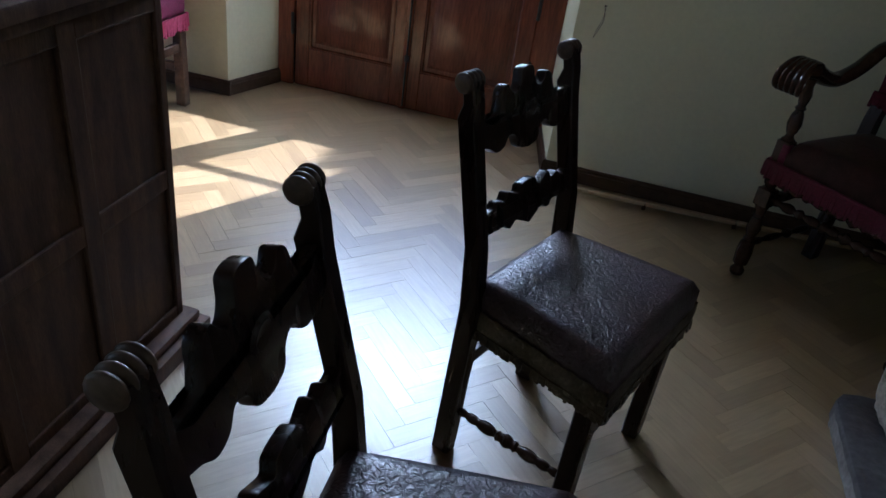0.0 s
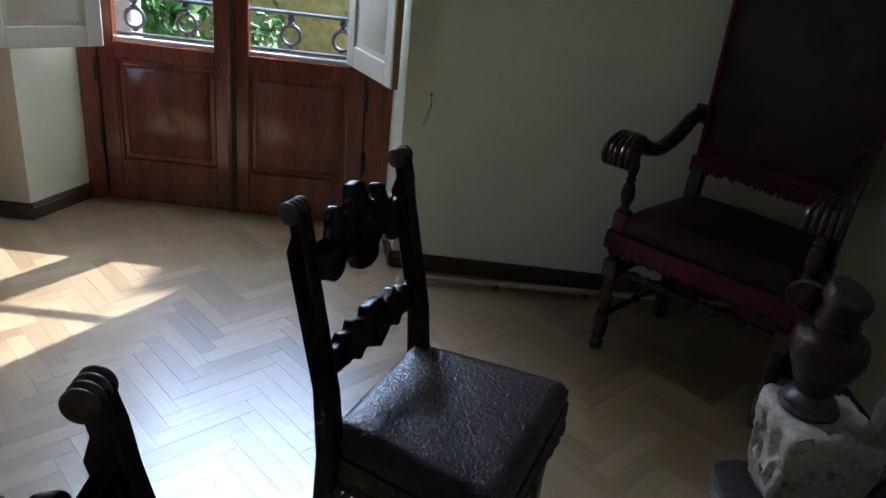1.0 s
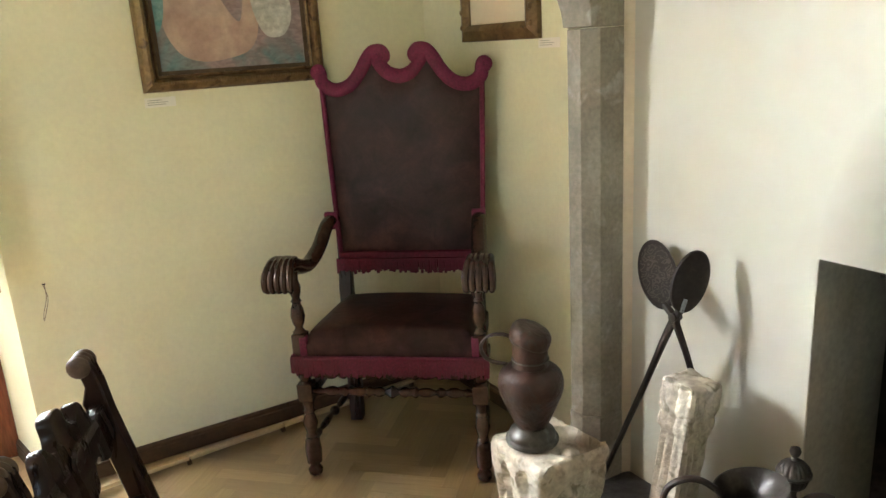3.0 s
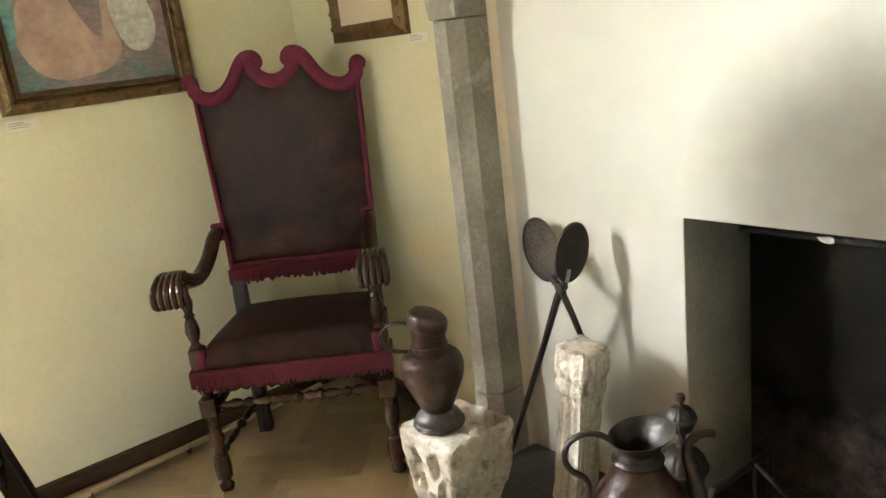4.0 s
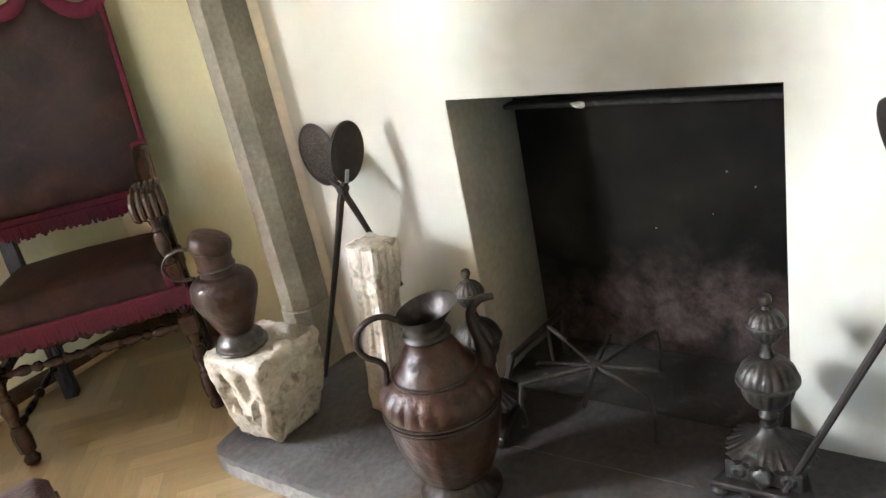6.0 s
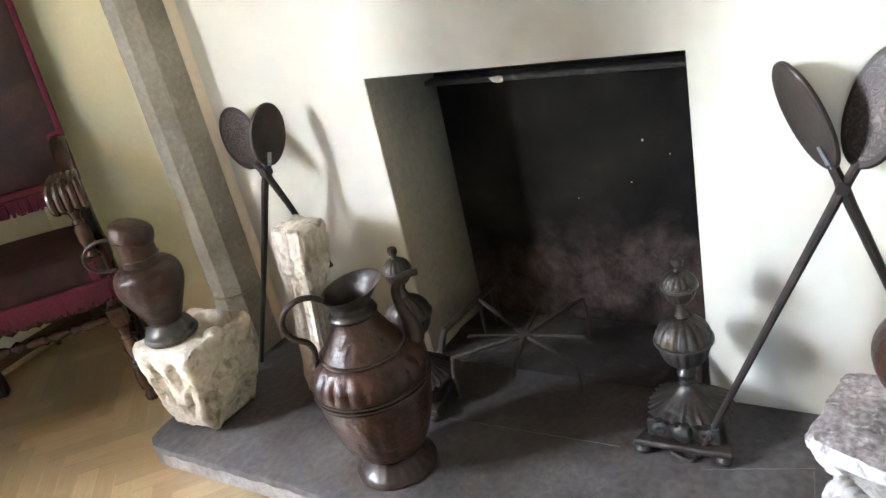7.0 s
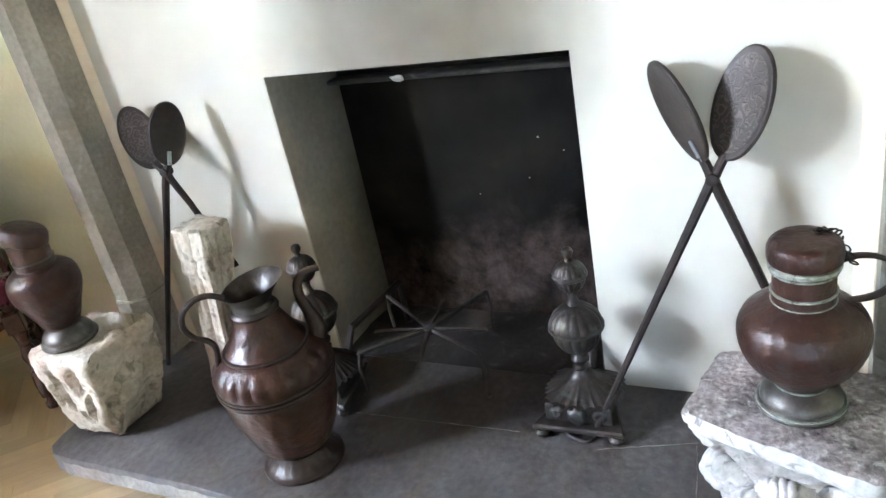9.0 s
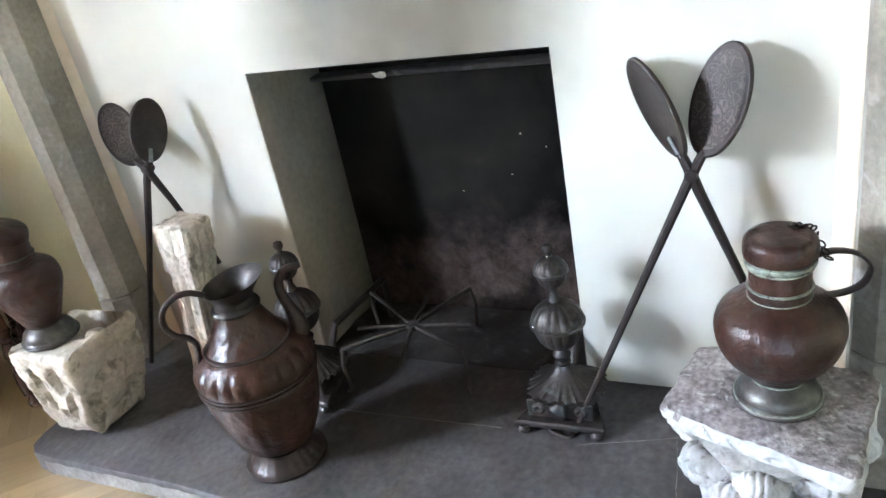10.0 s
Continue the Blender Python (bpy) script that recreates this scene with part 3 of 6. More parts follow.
for (xa, ya), (xb, yb) in zip(front, front[1:]):
    a, b = Vector((xa, ya, 0)), Vector((xb, yb, 0))
    out = Vector((-0.0035, 0, 0))
    n = max(2, int((b - a).length / 0.02))
    prev = None
    for k in range(n + 1):
        p = a.lerp(b, k / n)
        hi = own.verts.new(p + out * rng.uniform(0.6, 1.1) + Vector((0, 0, HZ - 0.012 - rng.uniform(0, 0.006))))
        lo = own.verts.new(p + out * rng.uniform(0.6, 1.6) + Vector((0, 0, 0.006)))
        if prev:
            own.faces.new((prev[0], hi, lo, prev[1]))
        prev = (hi, lo)
part("chipped_edge", own, SLATE_EDGE, hearth, "pale chipped front edge of the slab")


# pale mortar joints between the hearth slabs
def joint(pts, w, seed):
    rg = random.Random(seed)
    own = bmesh.new()
    prev = None
    path = smooth_curve([(*p, HZ) for p in pts], 14)
    for k, p in enumerate(path):
        d = (path[min(k + 1, len(path) - 1)] - path[max(k - 1, 0)]).normalized()
        o = Vector((-d.y, d.x, 0)) * w * rg.uniform(0.25, 1.0)
        j = Vector((rg.uniform(-1, 1), rg.uniform(-1, 1), 0)) * 0.0015
        row = [own.verts.new(p + j + o + Vector((0, 0, 0.0002))), own.verts.new(p + j + Vector((0, 0, 0.0012))), own.verts.new(p + j - o + Vector((0, 0, 0.0002)))]
        if prev:
            for q in range(2):
                own.faces.new((prev[q], prev[q + 1], row[q + 1], row[q]))
        prev = row
    part("mortar_joint", own, SLATE_EDGE, hearth, "thin pale crumbling mortar joint")


joint([(1.489, 1.150), (1.499, 0.914), (1.509, 0.679)], 0.0022, 3)
joint([(1.489, 0.479), (1.557, 0.266)], 0.0013, 4)
joint([(1.547, 0.266), (1.376, 0.245)], 0.0012, 5)


# stone piers beside the chimney breast
def pier(name, y0, s, label, front=1.49, grow=1.0, z_low=0.366, z_high=1.488):
    """y0: the face towards the fire; s: +1 if the pier lies to the north of it."""
    ob = tagged(thing(name, pose(0, y0, 0), label, "pier"), kind="structure")
    def plan(pts):
        return [(front + (x - 1.49) * grow if x < 1.7 else x, y * grow) for x, y in pts]
    shaft = plan([(1.527, 0.0), (1.49, 0.037), (1.49, 0.088), (1.515, 0.112), (1.76, 0.112), (1.76, 0.0)])
    base = plan([(1.524, -0.002), (1.487, 0.036), (1.487, 0.090), (1.513, 0.115), (1.76, 0.115), (1.76, -0.002)])
    for nm, poly, z0, z1, bv in (("base_block", base, 0.0, z_low - 0.001, 0.004), ("shaft", shaft, z_low + 0.001, z_high - 0.001, 0.003), ("upper_block", shaft, z_high + 0.001, z_high + 0.41, 0.003)):
        p = prism([(x, s * y) for x, y in poly], z1 - z0, axis="z", bevel=bv)
        p.transform(Matrix.Translation((0, 0, (z0 + z1) / 2)))
        part(nm, p, GREY_STONE, ob)
    # flaring corbel
    own = bmesh.new()
    rings = []
    for k in range(11):
        u = k / 10
        z = z_high + 0.004 + 0.42 * u
        f = 0.16 * u ** 1.6
        ring = plan([(1.50 - f * 0.5, 0.004), (1.482 - f, 0.04), (1.482 - f, 0.094 + f), (1.52 - f * 0.3, 0.118 + f), (1.75, 0.118 + f), (1.75, 0.004)])
        rings.append([own.verts.new((x, s * y, z)) for x, y in ring])
    for lo, hi in zip(rings, rings[1:]):
        for k in range(6):
            own.faces.new((lo[k], lo[(k + 1) % 6], hi[(k + 1) % 6], hi[k]))
    own.faces.new(rings[0])
    own.faces.new(rings[-1])
    part("corbel", own, GREY_STONE, ob, "flaring stone corbel")
    # added strip and fillet: the soft shade beside the pier, as a tinted shape
    own = bmesh.new()
    p = prism([(front + 0.13, s * -0.003), (front + 0.13, s * 0.03), (1.75, s * 0.03), (1.75, s * -0.003)], H, axis="z")
    p.transform(Matrix.Translation((0, 0, H / 2)))
    own = join(own, p)
    rad = 0.03 if s > 0 else 0.055
    arc = [(1.745, s * -0.003)] + [(1.745 - rad + rad * math.sin(a), s * (-0.003 - rad + rad * math.cos(a))) for a in [math.pi / 2 * k / 8 for k in range(9)]]
    p = prism([(x, y) for x, y in arc], H - 0.002, axis="z")
    p.transform(Matrix.Translation((0, 0, H / 2)))
    part("shade_fillet", join(own, p), SHADE_PINK, ob, "added fillet coloured as the warm shade where pier meets chimney wall")
    return ob


pier("stone_pier_left", 1.960, 1, "grey sandstone pier with chamfered corner and flaring corbel", 1.581, 1.07, 0.300, 1.500)
pier("stone_pier_right", -0.066, -1, "grey sandstone pier with chamfered corner and flaring corbel")


# baseboards
def baseboard(name, a, b, out):
    a, b, o = Vector((*a, 0)), Vector((*b, 0)), Vector((*out, 0))
    prof = [(0.0, 0.0), (0.016, 0.0), (0.016, 0.052), (0.012, 0.056), (0.012, 0.064), (0.006, 0.072), (0.0, 0.072)]
    own = bmesh.new()
    r0 = [own.verts.new(a + o * d + Vector((0, 0, z + 0.001))) for d, z in prof]
    r1 = [own.verts.new(b + o * d + Vector((0, 0, z + 0.001))) for d, z in prof]
    for k in range(len(prof)):
        own.faces.new((r0[k], r0[(k + 1) % 7], r1[(k + 1) % 7], r1[k]))
    own.faces.new(r0)
    own.faces.new(r1)
    return structure(name, own, BASE_WOOD, "dark brown wooden baseboard", "baseboard")


baseboard("baseboard_1", (RJ, NE), (E, NE), (0, -1))
baseboard("baseboard_2", (-5.0, N), (LJ + 0.016, N), (0, -1))
baseboard("baseboard_3", (LJ, N), (-1.40, NB - 0.04), (0.96, -0.2))
baseboard("baseboard_4", (0.004, NB - 0.04), (RJ, NE), (-0.96, -0.2))
baseboard("baseboard_5", (E + 0.005, NE), (E + 0.005, 2.08), (-1, 0))


# ---- french door with shutters ----
def door_leaf(x0, x1, stile_in, parent):
    """One leaf: stiles and rails, a lower panel, two panes. stile_in: the side on which the leaves meet."""
    y = 3.535
    px0, px1 = x0 + 0.075, x1 - 0.075
    leaf = part("leaf_frame", box((x0, y, 0.0), (x0 + 0.075, y + 0.045, 2.42), 0.004), DOOR_WOOD, parent)
    part("stile", box((x1 - 0.075, y, 0.0), (x1, y + 0.045, 2.42), 0.004), DOOR_WOOD, leaf)
    for nm, z0, z1 in (("bottom_rail", 0.0, 0.20), ("lock_rail", 0.675, 0.748), ("glazing_bar", 1.262, 1.285), ("glazing_bar", 1.80, 1.823), ("top_rail", 2.33, 2.42)):
        part(nm, box((px0 - 0.002, y + 0.002, z0), (px1 + 0.002, y + 0.043, z1), 0.003), DOOR_WOOD, leaf)
    # lower panel, sunk, with a moulded edge and a raised field
    own = box((px0, y + 0.022, 0.195), (px1, y + 0.036, 0.68))
    fx0, fx1, fz0, fz1 = px0 + 0.05, px1 - 0.05, 0.25, 0.625
    lo = [own.verts.new(p) for p in ((fx0 - 0.022, y + 0.0215, fz0 - 0.022), (fx1 + 0.022, y + 0.0215, fz0 - 0.022), (fx1 + 0.022, y + 0.0215, fz1 + 0.022), (fx0 - 0.022, y + 0.0215, fz1 + 0.022))]
    hi = [own.verts.new(p) for p in ((fx0, y + 0.010, fz0), (fx1, y + 0.010, fz0), (fx1, y + 0.010, fz1), (fx0, y + 0.010, fz1))]
    for k in range(4):
        own.faces.new((lo[k], lo[(k + 1) % 4], hi[(k + 1) % 4], hi[k]))
    own.faces.new(hi)
    part("lower_panel", own, DOOR_WOOD, leaf, "varnished red-brown lower panel")
    own = bmesh.new()
    for a, b in (((px0, 0.2), (px1, 0.2)), ((px0, 0.675), (px1, 0.675)), ((px0, 0.2), (px0, 0.675)), ((px1, 0.2), (px1, 0.675))):
        tube([(a[0], y + 0.016, a[1]), (b[0], y + 0.016, b[1])], 0.009, 8, own, smooth=False)
    part("panel_moulding", own, DOOR_WOOD, leaf)
    for z0, z1 in ((0.748, 1.262), (1.285, 1.80), (1.823, 2.33)):
        pane = part("pane", box((px0, y + 0.022, z0), (px1, y + 0.025, z1)), GLASS, leaf, "clear window pane")
        pane.visible_shadow = False
    part("glazing_sill", box((px0, y + 0.026, 0.746), (px1, y + 0.046, 0.764), 0.002), WHITE_SILL, leaf, "white strip under the glass")
    return leaf


door = tagged(thing("french_door", pose(0, 0, 0), "varnished red-brown french door with glazed upper half, closed", "door"), kind="structure")
part("frame_left", box((-1.405, 3.52, 0), (-1.318, 3.60, 2.5), 0.004), DOOR_WOOD, door)
part("frame_right", box((-0.118, 3.52, 0), (0.004, 3.60, 2.5), 0.004), DOOR_WOOD, door)
part("frame_head", box((-1.318, 3.52, 2.425), (-0.118, 3.60, 2.5), 0.004), DOOR_WOOD, door)
door_leaf(-1.316, -0.722, 1, door)
door_leaf(-0.718, -0.120, 0, door)
part("astragal", box((-0.738, 3.520, 0.0), (-0.702, 3.536, 2.42), 0.006, 2), DOOR_WOOD, door)
own = bmesh.new()
tube([(-0.714, 3.514, 0.02), (-0.714, 3.514, 2.40)], 0.005, 8, own, smooth=False)
for z in (0.25, 0.62, 1.15):
    box((-0.724, 3.506, z), (-0.704, 3.521, z + 0.03), 0.002, 1, own)
part("espagnolette_bolt", own, IRON, door, "dark iron espagnolette rod")
for z in (0.32, 0.62, 1.5):
    for x in (-1.322, -0.114):
        part("hinge", lathe([(0.003, z - 0.055), (0.008, z - 0.05), (0.008, z + 0.05), (0.003, z + 0.055)], 10, m=Matrix.Translation((x, 3.515, 0))), IRON, door, "black iron hinge")
structure("door_sill", box((-1.40, 3.60, -0.05), (0.0, 3.95, 0.0)), WHITE_SILL, "pale stone sill outside the french door", "sill")


def shutter(m, width, mirror, label):
    """An inside shutter: x along its width from the hinge, y its thickness, bottom at z 0."""
    ob = tagged(thing("window_shutter", m, label, "shutter"), group="window shutters")
    w, s = width, (-1 if mirror else 1)

    def bx(a, b, bevel=0.003):
        return box((a[0], s * a[1], a[2]), (b[0], s * b[1], b[2]), bevel)
    for x in (0.0, w - 0.065):
        part("stile", bx((x, 0, 0), (x + 0.065, 0.032, 1.64)), SHUTTER, ob)
    for z0, z1 in ((0, 0.085), (0.50, 0.60), (1.05, 1.12), (1.56, 1.64)):
        part("rail", bx((0.064, 0.001, z0), (w - 0.064, 0.031, z1)), SHUTTER, ob)
    for z0, z1 in ((0.085, 0.50), (0.60, 1.05), (1.12, 1.56)):
        own = bx((0.06, 0.011, z0 - 0.004), (w - 0.06, 0.021, z1 + 0.004), 0)
        for side in (0.011, 0.021):
            out = side + (-0.007 if side < 0.015 else 0.007)
            a0, a1, c0, c1 = 0.085, w - 0.085, z0 + 0.022, z1 - 0.022
            lo = [own.verts.new((x, s * side, z)) for x, z in ((a0, c0), (a1, c0), (a1, c1), (a0, c1))]
            hi = [own.verts.new((x, s * out, z)) for x, z in ((a0 + 0.018, c0 + 0.018), (a1 - 0.018, c0 + 0.018), (a1 - 0.018, c1 - 0.018), (a0 + 0.018, c1 - 0.018))]
            for k in range(4):
                own.faces.new((lo[k], lo[(k + 1) % 4], hi[(k + 1) % 4], hi[k]))
            own.faces.new(hi)
        part("raised_panel", own, SHUTTER, ob)
    part("edge_strip", bx((w, 0.002, 0.0), (w + 0.010, 0.03, 1.64), 0.002), GILT_EDGE, ob, "ochre-worn meeting edge")
    part("latch", bx((w - 0.005, -0.008, 0.78), (w + 0.016, 0.006, 0.81), 0.003), IRON, ob, "small iron latch")
    return ob


def heading(a, b):
    return math.degrees(math.atan2(b[1] - a[1], b[0] - a[0]))


shutter(pose(-0.165, 3.42, 0.79, 0, 0, heading((-0.165, 3.42), (0.065, 3.05))), 0.425, True, "cream panelled window shutter folded open into the room")
shutter(pose(-1.245, 3.44, 0.745, 0, 0, heading((-1.245, 3.44), (-1.60, 3.14))), 0.43, False, "cream panelled window shutter folded open into the room")


# ---- outside ----
structure("ground", box((-60, 3.96, -1.2), (60, 90, -0.75)), GROUND, "garden earth and grass under the window", "ground")
own = bmesh.new()
wv = {}
for i in range(61):
    for j in range(9):
        x, z = -7 + i * 0.2, -0.75 + j * 0.175
        wv[i, j] = own.verts.new((x, 7.0 + 0.06 * noise.noise(Vector((x * 1.7, z * 2.1, 3))), z + (0.05 * noise.noise(Vector((x * 2.3, 9, 1))) if j == 8 else 0)))
for i in range(60):
    for j in range(8):
        own.faces.new((wv[i, j], wv[i + 1, j], wv[i + 1, j + 1], wv[i, j + 1]))
top = [own.verts.new((-7 + i * 0.2, 7.4, 0.64)) for i in range(61)]
for i in range(60):
    own.faces.new((wv[i, 8], wv[i + 1, 8], top[i + 1], top[i]))
back = [own.verts.new((-7 + i * 0.2, 7.4, -0.75)) for i in range(61)]
for i in range(60):
    own.faces.new((top[i], top[i + 1], back[i + 1], back[i]))
tagged(part("garden_wall", own, MOSS_WALL, None), "low ochre garden wall patched with moss", "wall", "", "structure")
structure("gravel_path", box((-30, 7.41, -0.75), (30, 13, 0.60)), GRAVEL, "pale sunlit gravel terrace behind the wall", "path")


def foliage(name, centre, size, count, leaf, mat, seed, parent):
    """Many small folded leaves in uneven clumps."""
    rng = random.Random(seed)
    clumps = [Vector([rng.gauss(0, 0.42) * s for s in size]) for _ in range(max(6, count // 70))]
    verts, faces = [], []
    for _ in range(count):
        c = rng.choice(clumps) + Vector([rng.gauss(0, 0.13) * s for s in size])
        q = Euler((rng.uniform(-0.9, 0.9), rng.uniform(-0.9, 0.9), rng.uniform(0, 6.3))).to_matrix()
        f = leaf * rng.uniform(0.6, 1.3)
        base = len(verts)
        for p in ((-0.9, 0, 0), (0, -0.42, 0.14), (0.2, 0, 0.02), (1.0, 0, -0.12), (0, 0.42, 0.14)):
            verts.append(Vector(centre) + c + q @ Vector(p) * f)
        faces += [(base, base + 1, base + 2), (base + 1, base + 3, base + 2), (base, base + 2, base + 4), (base + 2, base + 3, base + 4)]
    me = bpy.data.meshes.new(name)
    me.from_pydata(verts, [], faces)
    me.materials.append(mat)
    ob = new(name, me)
    ob.parent = parent
    return ob


def shrub(name, x, y, z, size, count, leaf, mat, seed, label, trunk_h, category="shrub"):
    ob = thing(name, pose(x, y, z), label, category)
    own = tube([(0, 0, 0), (0.03, 0.02, trunk_h * 0.5), (0.0, 0.05, trunk_h)], [0.05 * size[2], 0.04 * size[2], 0.015 * size[2]], 8)
    rng = random.Random(seed)
    for k in range(5):
        a = rng.uniform(0, 6.28)
        tube([(0, 0, trunk_h * (0.4 + 0.1 * k)), (0.3 * size[0] * math.cos(a), 0.3 * size[1] * math.sin(a), trunk_h * (0.7 + 0.1 * k)), (0.6 * size[0] * math.cos(a), 0.6 * size[1] * math.sin(a), trunk_h * (0.9 + 0.12 * k))], [0.025 * size[2], 0.018 * size[2], 0.006 * size[2]], 6, own)
    part("trunk", own, BARK, ob)
    foliage("crown", (0, 0, trunk_h + size[2] * 0.25), size, count, leaf, mat, seed + 1, ob)
    return ob


shrub("garden_shrub", -2.35, 5.6, -0.75, (0.75, 0.6, 0.95), 3000, 0.075, LEAF, 11, "leafy bright green shrub outside the window", 1.35)
shrub("garden_shrub", -1.55, 6.4, -0.75, (0.45, 0.35, 0.5), 1200, 0.05, LEAF, 21, "small green shrub against the garden wall", 0.75)
shrub("garden_shrub", -0.35, 6.6, -0.75, (0.35, 0.25, 0.4), 900, 0.045, LEAF, 23, "small green shrub against the garden wall", 0.55)
for k, (x, y, s) in enumerate(((-9, 17, 2.6), (-5.5, 19, 3.0), (-2.4, 17.5, 2.4), (1.5, 19, 2.9), (5, 17, 2.5), (-13, 18, 3.0))):
    shrub("park_tree", x, y, -0.75, (s, s * 0.8, s), 2600, 0.20, LEAF_DARK, 40 + k, "dark green tree beyond the terrace fence", 3.2, "tree")["group"] = "park trees"
# out of view: a small high crown added to trim and dapple the sun patch
shrub("sun_patch_tree", 2.52, 8.0, -0.75, (0.34, 0.32, 0.32), 330, 0.075, LEAF, 71, "unseen leafy tree added to dapple the sun patch on the floor", 6.8, "tree")

fence = tagged(thing("terrace_fence", pose(0, 13, 0.6), "thin dark iron fence at the terrace edge", "fence"), kind="structure")
own = bmesh.new()
for k in range(60):
    tube([(-8 + k * 0.22, 0, 0), (-8 + k * 0.22, 0, 1.0)], 0.014, 6, own, smooth=False)
part("palings", own, GREEN_IRON, fence)
part("fence_rail", tube([(-8, 0, 0.95), (5.2, 0, 0.95)], 0.02, 6, smooth=False), GREEN_IRON, fence)

rail = tagged(thing("balcony_railing", pose(0, 3.82, 0), "grey iron window railing with a row of rings", "railing"), kind="structure")
part("top_rail", box((-1.42, -0.022, 0.898), (0.02, 0.022, 0.912), 0.004), GREEN_IRON, rail)
part("bottom_rail", box((-1.42, -0.012, 0.722), (0.02, 0.012, 0.736), 0.003), GREEN_IRON, rail)
for x in (-1.42, 0.02):
    part("upright", box((x - 0.012, -0.012, 0.0), (x + 0.012, 0.012, 0.90), 0.003), GREEN_IRON, rail)
ring_me = None
for k in range(6):
    x = -1.26 + 0.2455 * k
    if ring_me is None:
        own = bmesh.new()
        pts = [(0.045 * math.cos(a), 0, 0.045 * math.sin(a)) for a in [2 * math.pi * j / 24 for j in range(25)]]
        tube(pts, 0.0095, 8, own, smooth=False)
        lathe([(0.006, 0.045), (0.018, 0.05), (0.018, 0.058), (0.008, 0.062), (0.02, 0.075), (0.016, 0.088), (0.006, 0.094)], 12, bm=own)
        lathe([(0.006, -0.062), (0.016, -0.056), (0.012, -0.046)], 12, bm=own)
        ring_me = finish("ring", own, GREEN_IRON)
    r = new("ring", ring_me)
    r.parent = rail
    r.location = (x, 0, 0.803)
structure("post_outside", box((-1.47, 3.86, -0.75), (-1.30, 4.0, 2.6), 0.01), WHITE_SILL, "white painted jamb outside the window", "post")
# ---- side chairs ----
def cushion(name, outline_back, outline_front, y0, y1, z0, z1, dome, mat, parent, label, n=22, edge=0.02):
    """A stuffed seat: half widths at the back and front, domed top with rounded rim."""
    own = bmesh.new()
    grid = {}
    for i in range(n + 1):
        for j in range(n + 1):
            u, v = i / n, j / n
            w = outline_back + (outline_front - outline_back) * v
            x = (2 * u - 1) * w
            y = y0 + (y1 - y0) * v
            d = min(u, 1 - u, v, 1 - v) * 2 * w
            r = 1 - min(1.0, d / edge)
            z = z1 - edge * (1 - math.sqrt(max(0.0, 1 - r * r))) + dome * math.sin(math.pi * u) ** 0.6 * math.sin(math.pi * v) ** 0.6
            z += 0.0015 * noise.noise(Vector((x * 9, y * 9, 2)))
            grid[i, j] = own.verts.new((x, y, z))
    for i in range(n):
        for j in range(n):
            own.faces.new((grid[i, j], grid[i + 1, j], grid[i + 1, j + 1], grid[i, j + 1]))
    rim = [grid[i, 0] for i in range(n)] + [grid[n, j] for j in range(n)] + [grid[i, n] for i in range(n, 0, -1)] + [grid[0, j] for j in range(n, 0, -1)]
    low = [own.verts.new((v.co.x * 0.99, v.co.y, z0)) for v in rim]
    for k in range(len(rim)):
        own.faces.new((rim[k], low[k], low[(k + 1) % len(rim)], rim[(k + 1) % len(rim)]))
    own.faces.new(low)
    return part(name, own, mat, parent, label, 60)


